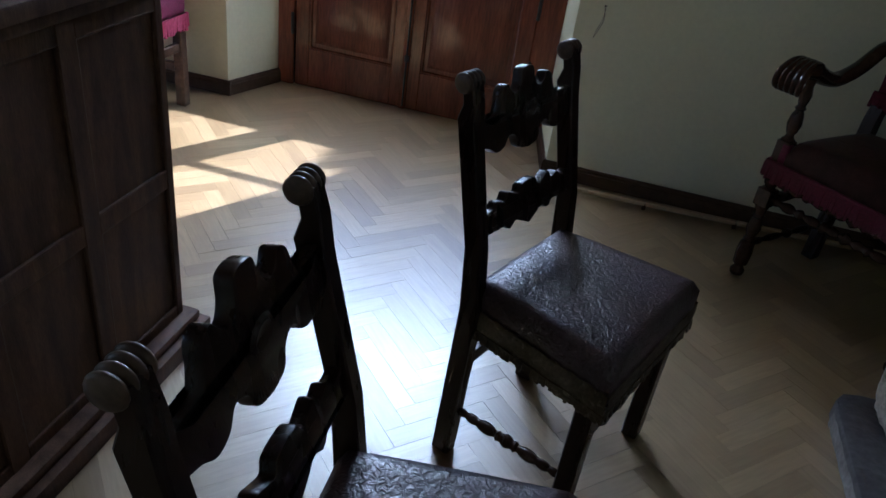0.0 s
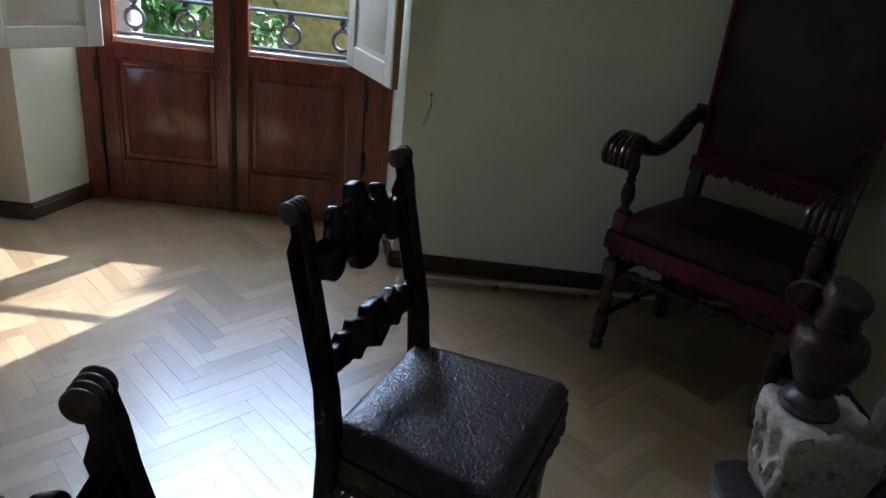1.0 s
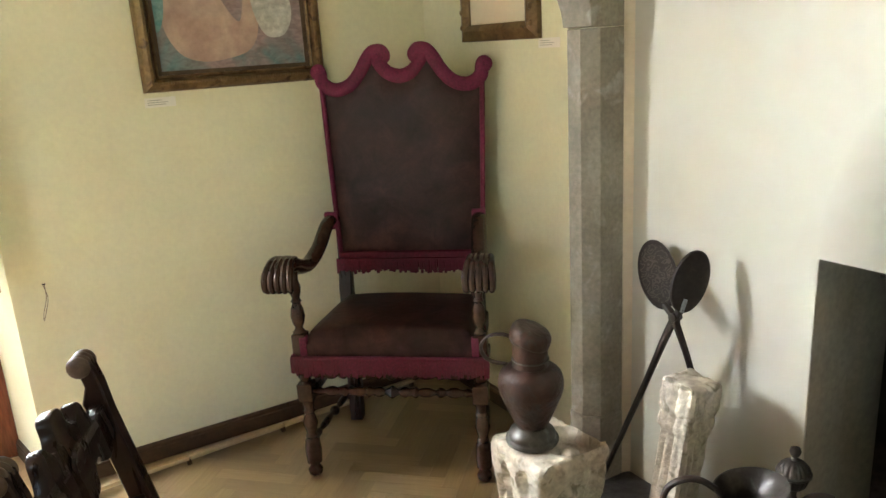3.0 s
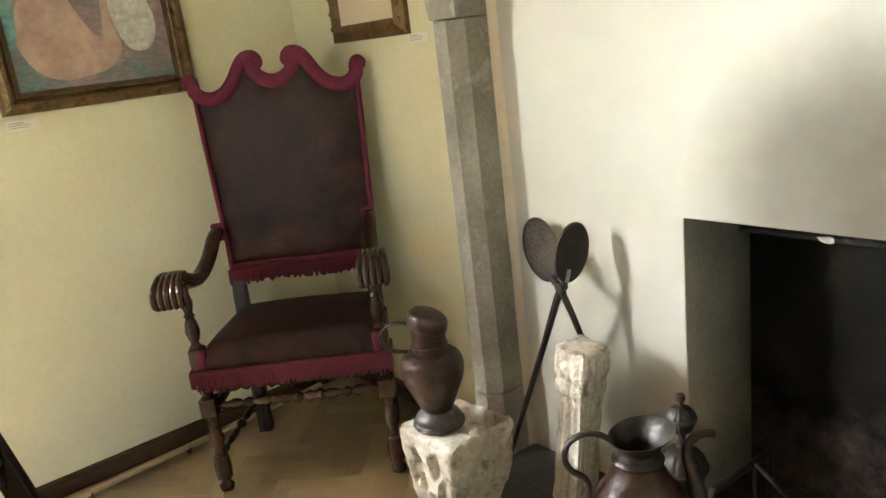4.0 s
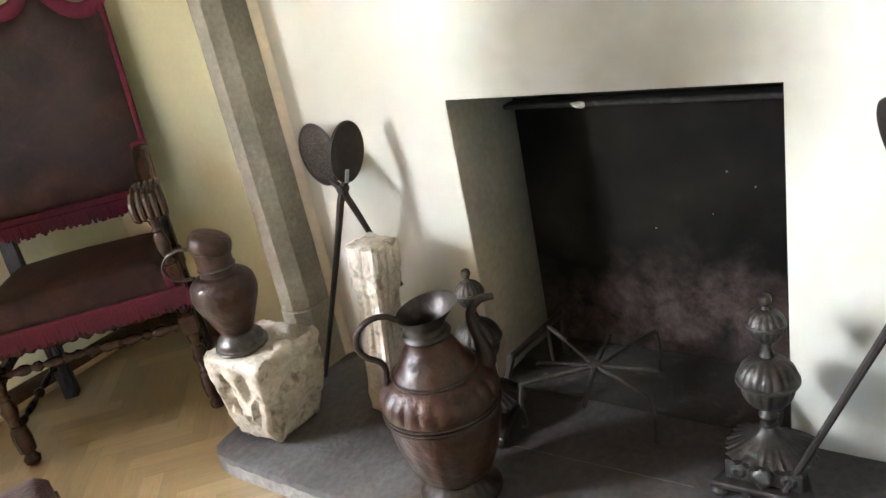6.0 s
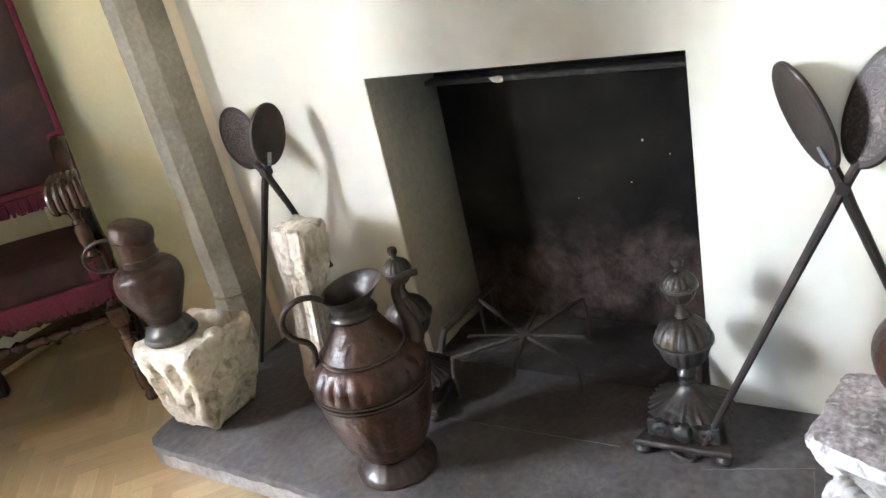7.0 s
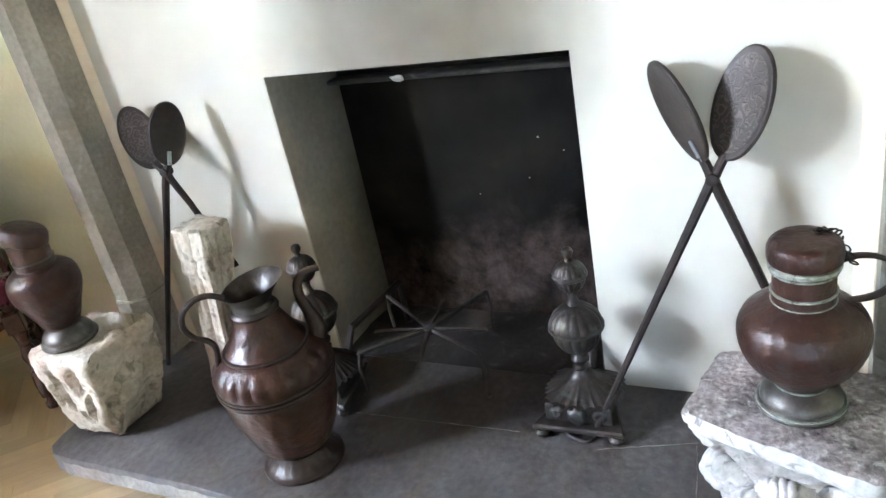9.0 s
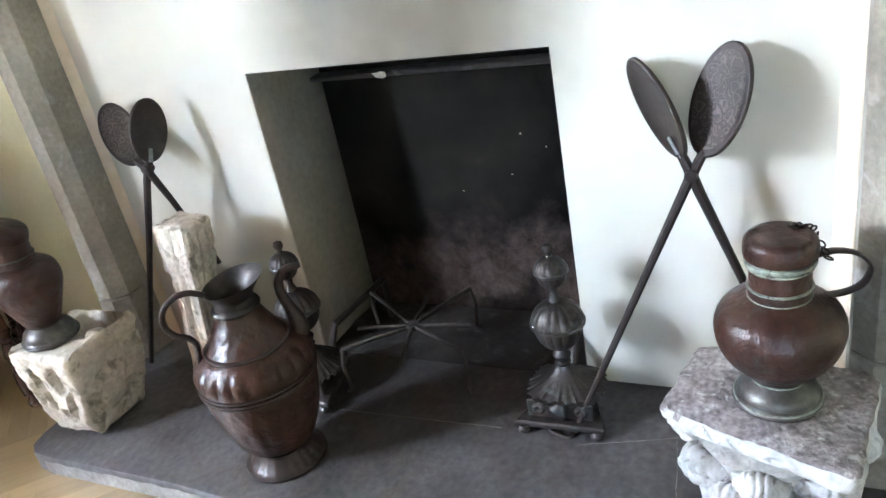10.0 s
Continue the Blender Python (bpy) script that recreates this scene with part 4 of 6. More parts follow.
def side_chair():
    ch = thing("side_chair", pose(0, 0, 0), "dark carved walnut side chair with tooled leather seat", "chair", "carved side chairs")

    def py(z):
        return -0.10 * (0.968 - z) / 0.44 if z > 0.527 else -0.10 + 0.012 * (0.527 - z) / 0.527
    for s in (-1, 1):
        # back post: leg, upright, cut shoulder and neck
        prof = [(py(0) - 0.024, 0.0), (py(0) + 0.024, 0.0), (py(0.45) + 0.021, 0.45), (py(0.6) + 0.019, 0.6), (py(0.875) + 0.022, 0.872), (py(0.91) + 0.004, 0.905),
                (py(0.94) + 0.004, 0.935), (py(0.95) - 0.02, 0.955), (py(0.91) - 0.024, 0.91), (py(0.85) - 0.020, 0.85), (py(0.6) - 0.022, 0.6), (py(0.45) - 0.026, 0.45)]
        post = prism(prof, 0.038, 0.003)
        post.transform(Matrix.Translation((s * 0.195, 0, 0)) @ Matrix.Rotation(radians(90), 4, "Z"))
        post = part("back_post", post, DARK_WALNUT, ch)
        own = bmesh.new()
        prof = []
        for k in range(33):
            u = k / 32
            prof.append((0.0130 + 0.0085 * abs(math.sin(u * math.pi * 4)) ** 0.6 - (0.005 if k in (0, 32) else 0), (u - 0.5) * 0.054))
        lathe(prof, 18, bm=own, m=Matrix.Translation((s * 0.195, py(0.95) - 0.002, 0.947)) @ Matrix.Rotation(radians(90), 4, "Y"))
        part("scroll_finial", own, WORN_WOOD, post, "worn ribbed scroll finial")
        # front leg
        prof = [(-0.02, 0.0), (0.02, 0.0), (0.024, 0.05), (0.021, 0.09), (0.022, 0.42), (-0.022, 0.42), (-0.021, 0.09), (-0.024, 0.05)]
        leg = prism(prof, 0.042, 0.004)
        leg.transform(Matrix.Translation((s * 0.208, -0.425, 0)))
        part("front_leg", leg, DARK_WALNUT, ch)
        beads = [(0.06, 0.05, 0.8), (0.16, 0.07, 0.95), (0.30, 0.10, 1.15), (0.42, 0.03, 1.1), (0.5, 0.06, 1.3), (0.58, 0.03, 1.1), (0.70, 0.10, 1.15), (0.84, 0.07, 0.95), (0.94, 0.05, 0.8)]
        part("side_stretcher", turned((s * 0.195, -0.11, 0.145), (s * 0.206, -0.41, 0.155), beads, 0.013), TURNED_WALNUT, ch)
    part("back_stretcher", box((-0.18, -0.105, 0.265), (0.18, -0.088, 0.30), 0.003), DARK_WALNUT, ch)
    # carved front stretcher
    half = [(0.18, 0.31), (0.12, 0.32), (0.09, 0.30), (0.05, 0.325), (0.0, 0.335)]
    low = [(0.0, 0.235), (0.04, 0.255), (0.08, 0.24), (0.12, 0.265), (0.18, 0.262)]
    top = [(-x, z) for x, z in half] + [(x, z) for x, z in reversed(half)][1:]
    outline = top + [(x, z) for x, z in reversed(low)] + [(-x, z) for x, z in low][1:]
    p = prism(outline, 0.018, 0.003)
    p.transform(Matrix.Translation((0, -0.425, 0)))
    part("front_stretcher", p, DARK_WALNUT, ch, "carved front stretcher")

    # pierced crest and lower splat, symmetrical
    def splat(name, upper, lower, zc, thick):
        up = smooth_half(upper)
        lo = smooth_half(lower)
        out = [(-x, z) for x, z in reversed(up)] + up[1:] + list(reversed(lo)) + [(-x, z) for x, z in lo[1:]]
        tilt = math.atan2(0.10, 0.44)
        p = prism([(x, z - zc) for x, z in out], thick, 0.004, seg=2)
        p.transform(Matrix.Translation((0, py(zc), zc)) @ Matrix.Rotation(-tilt, 4, "X"))
        return part(name, p, DARK_WALNUT, ch)

    def smooth_half(pts):
        c = smooth_curve([(x, z, 0) for x, z in pts], 5)
        return [(max(v.x, 0.0), v.y) for v in c]
    crest = splat("crest_rail", [(0.0, 0.948), (0.022, 0.942), (0.03, 0.915), (0.045, 0.898), (0.062, 0.905), (0.078, 0.922), (0.098, 0.912), (0.106, 0.885), (0.118, 0.862), (0.138, 0.853), (0.158, 0.862), (0.178, 0.872)],
                  [(0.0, 0.768), (0.035, 0.776), (0.05, 0.804), (0.075, 0.812), (0.095, 0.792), (0.125, 0.786), (0.15, 0.800), (0.178, 0.808)], 0.85, 0.026)
    own = lathe([(0.0005, 0), (0.013, 0.001), (0.019, 0.004), (0.022, 0.0015), (0.025, 0.004), (0.028, 0)], 20)
    own.transform(Matrix.Translation((0, py(0.85) - 0.0125, 0.855)) @ Matrix.Rotation(radians(90), 4, "X"))
    part("rosette", own, DARK_WALNUT, crest, "small carved rosette")
    splat("lower_splat", [(0.0, 0.698), (0.03, 0.694), (0.04, 0.678), (0.062, 0.684), (0.085, 0.692), (0.10, 0.676), (0.125, 0.682), (0.145, 0.668), (0.178, 0.672)],
          [(0.0, 0.592), (0.03, 0.606), (0.055, 0.616), (0.08, 0.604), (0.105, 0.618), (0.13, 0.616), (0.15, 0.628), (0.178, 0.614)], 0.64, 0.026)
    cushion("leather_seat", 0.188, 0.232, -0.085, -0.462, 0.42, 0.515, 0.014, SEAT_LEATHER, ch, "dark tooled leather seat, shiny", edge=0.03)
    # worn brocade band and fringe round the seat
    z0, z1 = 0.395, 0.452
    pts = [(-0.193, -0.085), (-0.2355, -0.4665), (0.2355, -0.4665), (0.193, -0.085)]
    for k, (a, b) in enumerate(zip(pts, pts[1:])):
        d = Vector((b[0] - a[0], b[1] - a[1], 0)).normalized()
        o = Vector((d.y, -d.x, 0)) * -1
        own = bmesh.new()
        m = 26
        rows = []
        for i in range(m + 1):
            p = Vector((a[0], a[1], 0)).lerp(Vector((b[0], b[1], 0)), i / m)
            bulge = 0.0035 + 0.002 * math.sin(i * 1.9)
            rows.append([own.verts.new(p + Vector((0, 0, z0))), own.verts.new(p - o * bulge + Vector((0, 0, (z0 + z1) / 2))), own.verts.new(p + Vector((0, 0, z1 + 0.003 * math.sin(i * 2.3))))])
        for r0, r1 in zip(rows, rows[1:]):
            for q in range(2):
                own.faces.new((r0[q], r1[q], r1[q + 1], r0[q + 1]))
        part("brocade_band", own, BROCADE, ch, "faded brocade seat band")
        fringe((*a, z0 + 0.006), (*b, z0 + 0.006), 0.026, BROCADE, "seat_fringe", ch, 46, "short frayed fringe", seed=k + 3, thick=0.003)
    own = box((-0.175, -0.082, 0.512), (-0.135, -0.062, 0.534), 0.004)
    part("leather_tab", own, BROCADE, ch, "folded leather corner tab")
    return ch


chair = side_chair()
chair.matrix_basis = pose(0.104, 1.624, 0, 0, 0, 67.8)
copy_thing(chair, pose(-0.049, 0.668, 0, 0, 0, 92) @ Matrix.Diagonal((1.035, 1.02, 1.015, 1)))


# ---- high-backed armchair ----
def armchair():
    ch = thing("high_back_armchair", pose(1.287, 2.652, 0, 0, 0, -40.1), "tall carved armchair, brown leather with crimson velvet trim, in the corner", "armchair")
    leg_prof = [(0.012, 0.0), (0.024, 0.006), (0.027, 0.022), (0.018, 0.036), (0.016, 0.044), (0.027, 0.052), (0.03, 0.10), (0.026, 0.14), (0.018, 0.148), (0.022, 0.156), (0.017, 0.165),
                (0.020, 0.18), (0.027, 0.205), (0.021, 0.232), (0.016, 0.245), (0.023, 0.252), (0.018, 0.262), (0.022, 0.285), (0.027, 0.30)]
    post_prof = [(0.020, 0.545), (0.024, 0.55), (0.016, 0.558), (0.013, 0.568), (0.019, 0.58), (0.025, 0.606), (0.021, 0.636), (0.014, 0.655), (0.019, 0.662), (0.013, 0.672), (0.018, 0.69), (0.021, 0.71), (0.014, 0.74), (0.018, 0.765)]
    for s in (-1, 1):
        leg = part("front_leg", lathe(leg_prof, 18, m=Matrix.Translation((s * 0.308, -0.222, 0))), TURNED_WALNUT, ch)
        part("leg_block", box((s * 0.308 - 0.027, -0.249, 0.298), (s * 0.308 + 0.027, -0.195, 0.365), 0.003), TURNED_WALNUT, leg)
        part("leg_neck", lathe([(0.026, 0.364), (0.017, 0.372), (0.025, 0.386), (0.027, 0.40)], 18, m=Matrix.Translation((s * 0.308, -0.222, 0))), TURNED_WALNUT, leg)
        post = part("arm_post", lathe(post_prof, 18, m=Matrix.Translation((s * 0.313, -0.215, 0))), TURNED_WALNUT, ch)
        part("post_block", box((s * 0.313 - 0.024, -0.24, 0.40), (s * 0.313 + 0.024, -0.19, 0.546), 0.003), TURNED_WALNUT, post)
        back = prism([(0.175, 0.0), (0.225, 0.0), (0.238, 0.6), (0.270, 1.33), (0.244, 1.33), (0.214, 0.68), (0.190, 0.58)], 0.05, 0.003)
        back.transform(Matrix.Translation((s * 0.262, 0, 0)) @ Matrix.Rotation(radians(90), 4, "Z"))
        part("back_leg", back, DARK_WALNUT, ch)
        # arm: drops from the back, rises to a carved scroll
        x = s * 0.283
        arm = part("armrest", tube([(x, 0.19, 0.855), (x + s * 0.004, 0.12, 0.848), (x + s * 0.012, 0.02, 0.785), (x + s * 0.024, -0.07, 0.752), (x + s * 0.032, -0.15, 0.765), (x + s * 0.04, -0.22, 0.792), (x + s * 0.048, -0.275, 0.79), (x + s * 0.05, -0.31, 0.755)],
                                   [0.026, 0.027, 0.028, 0.030, 0.035, 0.042, 0.041, 0.030], 14, flat=0.78), TURNED_WALNUT, ch, "carved walnut armrest")
        own = bmesh.new()
        for k in range(5):
            dx = (k - 2) * 0.0175
            xx = x + s * 0.046 + dx
            tube([(xx - dx * 0.5, -0.17, 0.792), (xx - dx * 0.1, -0.225, 0.815), (xx, -0.275, 0.812), (xx + dx * 0.2, -0.318, 0.778), (xx + dx * 0.2, -0.322, 0.738), (xx, -0.298, 0.722)], [0.007, 0.0105, 0.0125, 0.0125, 0.011, 0.006], 8, own, n=5)
        part("scroll_grip", own, TURNED_WALNUT, arm, "ribbed carved scroll end")
        part("arm_cuff", box((x - 0.026, 0.155, 0.818), (x + 0.026, 0.178, 0.885), 0.006, 2), VELVET, arm, "crimson velvet cuff")
        part("side_stretcher", turned((s * 0.308, -0.21, 0.135), (s * 0.266, 0.19, 0.15), [(0.1, 0.06, 1), (0.3, 0.15, 0.9), (0.5, 0.05, 1.3), (0.7, 0.15, 0.9), (0.9, 0.06, 1)], 0.015), DARK_WALNUT, ch)
        part("side_rail", box((s * 0.29 - 0.014, -0.19, 0.31), (s * 0.29 + 0.014, 0.18, 0.345), 0.003), DARK_WALNUT, ch)
    beads = [(0.04, 0.03, 1.0), (0.12, 0.05, 1.2), (0.2, 0.02, 1.3), (0.29, 0.06, 1.1), (0.36, 0.02, 1.4), (0.42, 0.035, 1.2), (0.5, 0.03, 1.5), (0.58, 0.035, 1.2), (0.64, 0.02, 1.4), (0.71, 0.06, 1.1), (0.8, 0.02, 1.3), (0.88, 0.05, 1.2), (0.96, 0.03, 1.0)]
    part("front_stretcher", turned((-0.285, -0.222, 0.33), (0.285, -0.222, 0.33), beads, 0.0155), TURNED_WALNUT, ch)
    part("front_stretcher", turned((-0.285, -0.215, 0.392), (0.285, -0.215, 0.392), beads, 0.0145), TURNED_WALNUT, ch)
    part("rear_rail", box((-0.24, 0.188, 0.30), (0.24, 0.212, 0.37), 0.003), DARK_WALNUT, ch)
    part("seat_frame", box((-0.300, -0.232, 0.405), (0.300, 0.20, 0.475), 0.006), DARK_WALNUT, ch)
    cushion("leather_seat", 0.262, 0.30, 0.19, -0.238, 0.47, 0.555, 0.022, CHAIR_LEATHER, ch, "dark brown worn leather seat", edge=0.045)
    for s in (-1, 1):
        part("velvet_corner", box((s * 0.298 - 0.014, -0.2415, 0.468), (s * 0.298 + 0.014, -0.21, 0.54), 0.006, 2), VELVET, ch, "crimson velvet corner strip")
        fringe((s * 0.337, -0.245, 0.470), (s * 0.282, 0.17, 0.470), 0.062, VELVET_DARK, "velvet_fringe", ch, 44, "crimson velvet side fringe", seed=7 + s, thick=0.005)
        part("velvet_band", tube([(s * 0.335, -0.247, 0.473), (s * 0.281, 0.17, 0.470)], 0.006, 8, smooth=False), VELVET, ch)
    part("velvet_band", box((-0.343, -0.258, 0.458), (0.343, -0.243, 0.474), 0.005, 2), VELVET_DARK, ch, "crimson velvet seat band")
    fringe((-0.343, -0.251, 0.464), (0.343, -0.251, 0.464), 0.066, VELVET_DARK, "velvet_fringe", ch, 110, "crimson velvet seat fringe", seed=31, thick=0.006)
    # back: leather field under a scrolled velvet crest
    tilt = radians(-2.2)
    tip = Matrix.Translation((0.012, 0.205, 0.70)) @ Matrix.Rotation(tilt, 4, "X") @ Matrix.Translation((0, 0, -0.70))
    side = [(0.296, 1.372), (0.272, 1.338), (0.235, 1.330), (0.190, 1.345), (0.150, 1.385), (0.118, 1.432), (0.098, 1.455)]
    mid = [(0.075, 1.43), (0.055, 1.395), (0.028, 1.372), (0.0, 1.366)]
    right = smooth_curve([(x, z, 0) for x, z in side], 4)[:-1] + smooth_curve([(x, z, 0) for x, z in mid], 4)
    up = [(v.x, v.y) for v in right]
    def crest_z(x):
        ax = abs(x)
        for (xa, za), (xb, zb) in zip(up, up[1:]):
            if xb <= ax <= xa:
                return za + (zb - za) * (xa - ax) / max(xa - xb, 1e-6)
        return up[0][1] if ax > 0.2 else up[-1][1]
    p = bmesh.new()
    faces = {}
    nx, nz = 44, 48
    for side_y in (-1, 1):
        for i in range(nx + 1):
            u = i / nx * 2 - 1
            for j in range(nz + 1):
                v = j / nz
                hw = 0.277 + 0.024 * v
                x = u * hw
                z = 0.70 + (crest_z(u * 0.296) - 0.70) * v
                puff = 0.020 * (1 - u ** 6) * (1 - (2 * v - 1) ** 8)
                puff += 0.004 * noise.noise(Vector((x * 6, z * 6, 5))) * (1 - u ** 4)
                faces[side_y, i, j] = p.verts.new((x, side_y * (0.008 + (puff if side_y < 0 else 0.012)), z))
        for i in range(nx):
            for j in range(nz):
                p.faces.new([faces[side_y, i + q, j + r] for q, r in ((0, 0), (1, 0), (1, 1), (0, 1))])
    rim = [(i, 0) for i in range(nx)] + [(nx, j) for j in range(nz)] + [(i, nz) for i in range(nx, 0, -1)] + [(0, j) for j in range(nz, 0, -1)]
    for k in range(len(rim)):
        e0, e1 = rim[k], rim[(k + 1) % len(rim)]
        p.faces.new((faces[(-1, *e0)], faces[(1, *e0)], faces[(1, *e1)], faces[(-1, *e1)]))
    p.transform(tip)
    part("leather_back", p, CHAIR_LEATHER, ch, "tall dark brown leather back", 60)
    # velvet crest roll with four volutes
    own = bmesh.new()
    for s in (-1, 1):
        path = [(s * 0.308, 1.385), (s * 0.320, 1.402), (s * 0.307, 1.412), (s * 0.298, 1.398), (s * 0.297, 1.368), (s * 0.272, 1.343), (s * 0.235, 1.335), (s * 0.190, 1.350), (s * 0.152, 1.388), (s * 0.122, 1.436), (s * 0.098, 1.462), (s * 0.068, 1.465), (s * 0.052, 1.447), (s * 0.064, 1.434), (s * 0.076, 1.442)]
        tube([(x, -0.012, z) for x, z in path], [0.012, 0.013, 0.014, 0.015] + [0.0175] * 8 + [0.014, 0.012, 0.010], 12, own, flat=1.5, n=5)
    tube([(-0.086, -0.012, 1.452), (-0.072, -0.012, 1.418), (-0.045, -0.012, 1.388), (0, -0.012, 1.374), (0.045, -0.012, 1.388), (0.072, -0.012, 1.418), (0.086, -0.012, 1.452)], 0.0175, 12, own, flat=1.5, n=5)
    own.transform(tip)
    part("velvet_crest", own, VELVET, ch, "scrolled crimson velvet crest")
    for s in (-1, 1):
        own = tube([(s * 0.277, -0.011, 0.70), (s * 0.288, -0.011, 1.0), (s * 0.300, -0.011, 1.385)], 0.015, 10, flat=0.65, n=3)
        own.transform(tip)
        part("velvet_edge", own, VELVET, ch, "crimson velvet edge")
    own = box((-0.278, -0.036, 0.685), (0.278, 0.03, 0.722), 0.008, 2)
    own.transform(tip)
    part("velvet_band", own, VELVET_DARK, ch)
    f = fringe((-0.276, 0.165, 0.70), (0.30, 0.165, 0.70), 0.058, VELVET_DARK, "velvet_fringe", ch, 70, "crimson velvet back fringe", seed=77, thick=0.008)
    return ch


armchair()


# ---- objects on the hearth ----
def carved_block(name, m, bottom, top, h, pits, amp, mat, label, basin=None, n=30, rows=34, seed=3, bulge=0.0):
    """A weathered stone block between two four-sided outlines; pits: (side, across, down, radii, depth)."""
    ob = bmesh.new()
    rings = []
    for j in range(rows + 1):
        v = j / rows
        ring = []
        for s in range(4):
            for i in range(n):
                u = i / n
                t = Vector(top[s]).lerp(Vector(top[(s + 1) % 4]), u)
                b = Vector(bottom[s]).lerp(Vector(bottom[(s + 1) % 4]), u)
                p = t.lerp(b, v ** 1.25)
                edge = Vector(top[(s + 1) % 4]) - Vector(top[s])
                out = Vector((-edge.y, edge.x)).normalized()
                d = bulge * math.sin(math.pi * v)
                q = Vector((p.x, p.y, h * (1 - v)))
                d += amp * (noise.noise(q * 28 + Vector((seed, 0, 0))) + 0.5 * noise.noise(q * 70)) + amp * 1.4 * noise.noise(q * 9)
                corner = min(u, 1 - u)
                d -= 0.010 * max(0.0, 1 - corner / 0.06) ** 2
                for ps, pu, pv, ru, rv, depth in pits:
                    if ps == s:
                        k = ((u - pu) / ru) ** 2 + ((v - pv) / rv) ** 2
                        if k < 1:
                            d -= depth * (1 - k) ** 0.5
                d -= 0.012 * max(0.0, 1 - v / 0.05) ** 2 + 0.016 * max(0.0, (v - 0.93) / 0.07) ** 2
                ring.append(ob.verts.new((p.x + out.x * d, p.y + out.y * d, q.z)))
        rings.append(ring)
    m4 = 4 * n
    for hi, lo in zip(rings, rings[1:]):
        for k in range(m4):
            ob.faces.new((hi[k], hi[(k + 1) % m4], lo[(k + 1) % m4], lo[k]))
    ob.faces.new(rings[-1])
    c = sum((Vector(t) for t in top), Vector((0, 0))) / 4
    prev = rings[0]
    steps = 12
    for r in range(1, steps + 1):
        f = 1 - r / steps
        cur = []
        for k in range(m4):
            a = rings[0][k].co
            x, y = c.x + (a.x - c.x) * f, c.y + (a.y - c.y) * f
            z = h + 0.3 * amp * noise.noise(Vector((x * 40, y * 40, seed)))
            if basin:
                bx, by, br, bd = basin
                q = math.hypot(x - bx, y - by) / br
                if q < 1:
                    z -= bd * (1 - q ** 4)
            cur.append(ob.verts.new((x, y, z)))
        for k in range(m4):
            ob.faces.new((prev[k], cur[k], cur[(k + 1) % m4], prev[(k + 1) % m4]))
        prev = cur
    bmesh.ops.remove_doubles(ob, verts=prev, dist=0.0005)
    top_ob = new(name, finish(name, ob, mat, 50))
    top_ob.matrix_basis = m
    return tagged(top_ob, label, "stone fragment")


# outlines run clockwise seen from above, starting at the north-west corner
carved_block("carved_capital", pose(1.325, 1.862, HZ),
             [(-0.080, 0.100), (-0.085, -0.062), (0.098, -0.060), (0.092, 0.092)][::-1], [(-0.12, 0.122), (-0.12, -0.127), (0.118, -0.129), (0.11, 0.10)][::-1], 0.305,
             [(2, 0.70, 0.32, 0.10, 0.14, 0.03), (2, 0.33, 0.30, 0.12, 0.16, 0.035), (2, 0.66, 0.56, 0.10, 0.10, 0.035), (2, 0.22, 0.55, 0.08, 0.22, 0.028), (2, 0.45, 0.72, 0.10, 0.10, 0.024), (2, 0.85, 0.5, 0.06, 0.14, 0.02), (2, 0.5, 0.14, 0.5, 0.03, 0.006),
              (1, 0.90, 0.62, 0.13, 0.16, 0.03), (1, 0.6, 0.40, 0.22, 0.22, 0.012), (1, 0.55, 0.42, 0.10, 0.10, -0.012), (1, 0.25, 0.6, 0.14, 0.3, 0.010)],
             0.0085, PALE_STONE, "pale carved limestone capital with drilled foliage, used as a stand", basin=(0.045, -0.045, 0.085, 0.05), bulge=0.014)

own = bmesh.new()
bmesh.ops.create_icosphere(own, subdivisions=3, radius=0.03)
for v in own.verts:
    v.co = Vector((v.co.x * 1.2, v.co.y * 0.8, v.co.z * 0.5)) * (1 + 0.25 * noise.noise(v.co * 30))
chip = new("stone_chip", finish("stone_chip", own, PALE_STONE, 60))
chip.matrix_basis = pose(1.335, 1.775, HZ + 0.293, 0, 8, 30)
tagged(chip, "small pale stone chip lying in the capital's hollow", "stone")


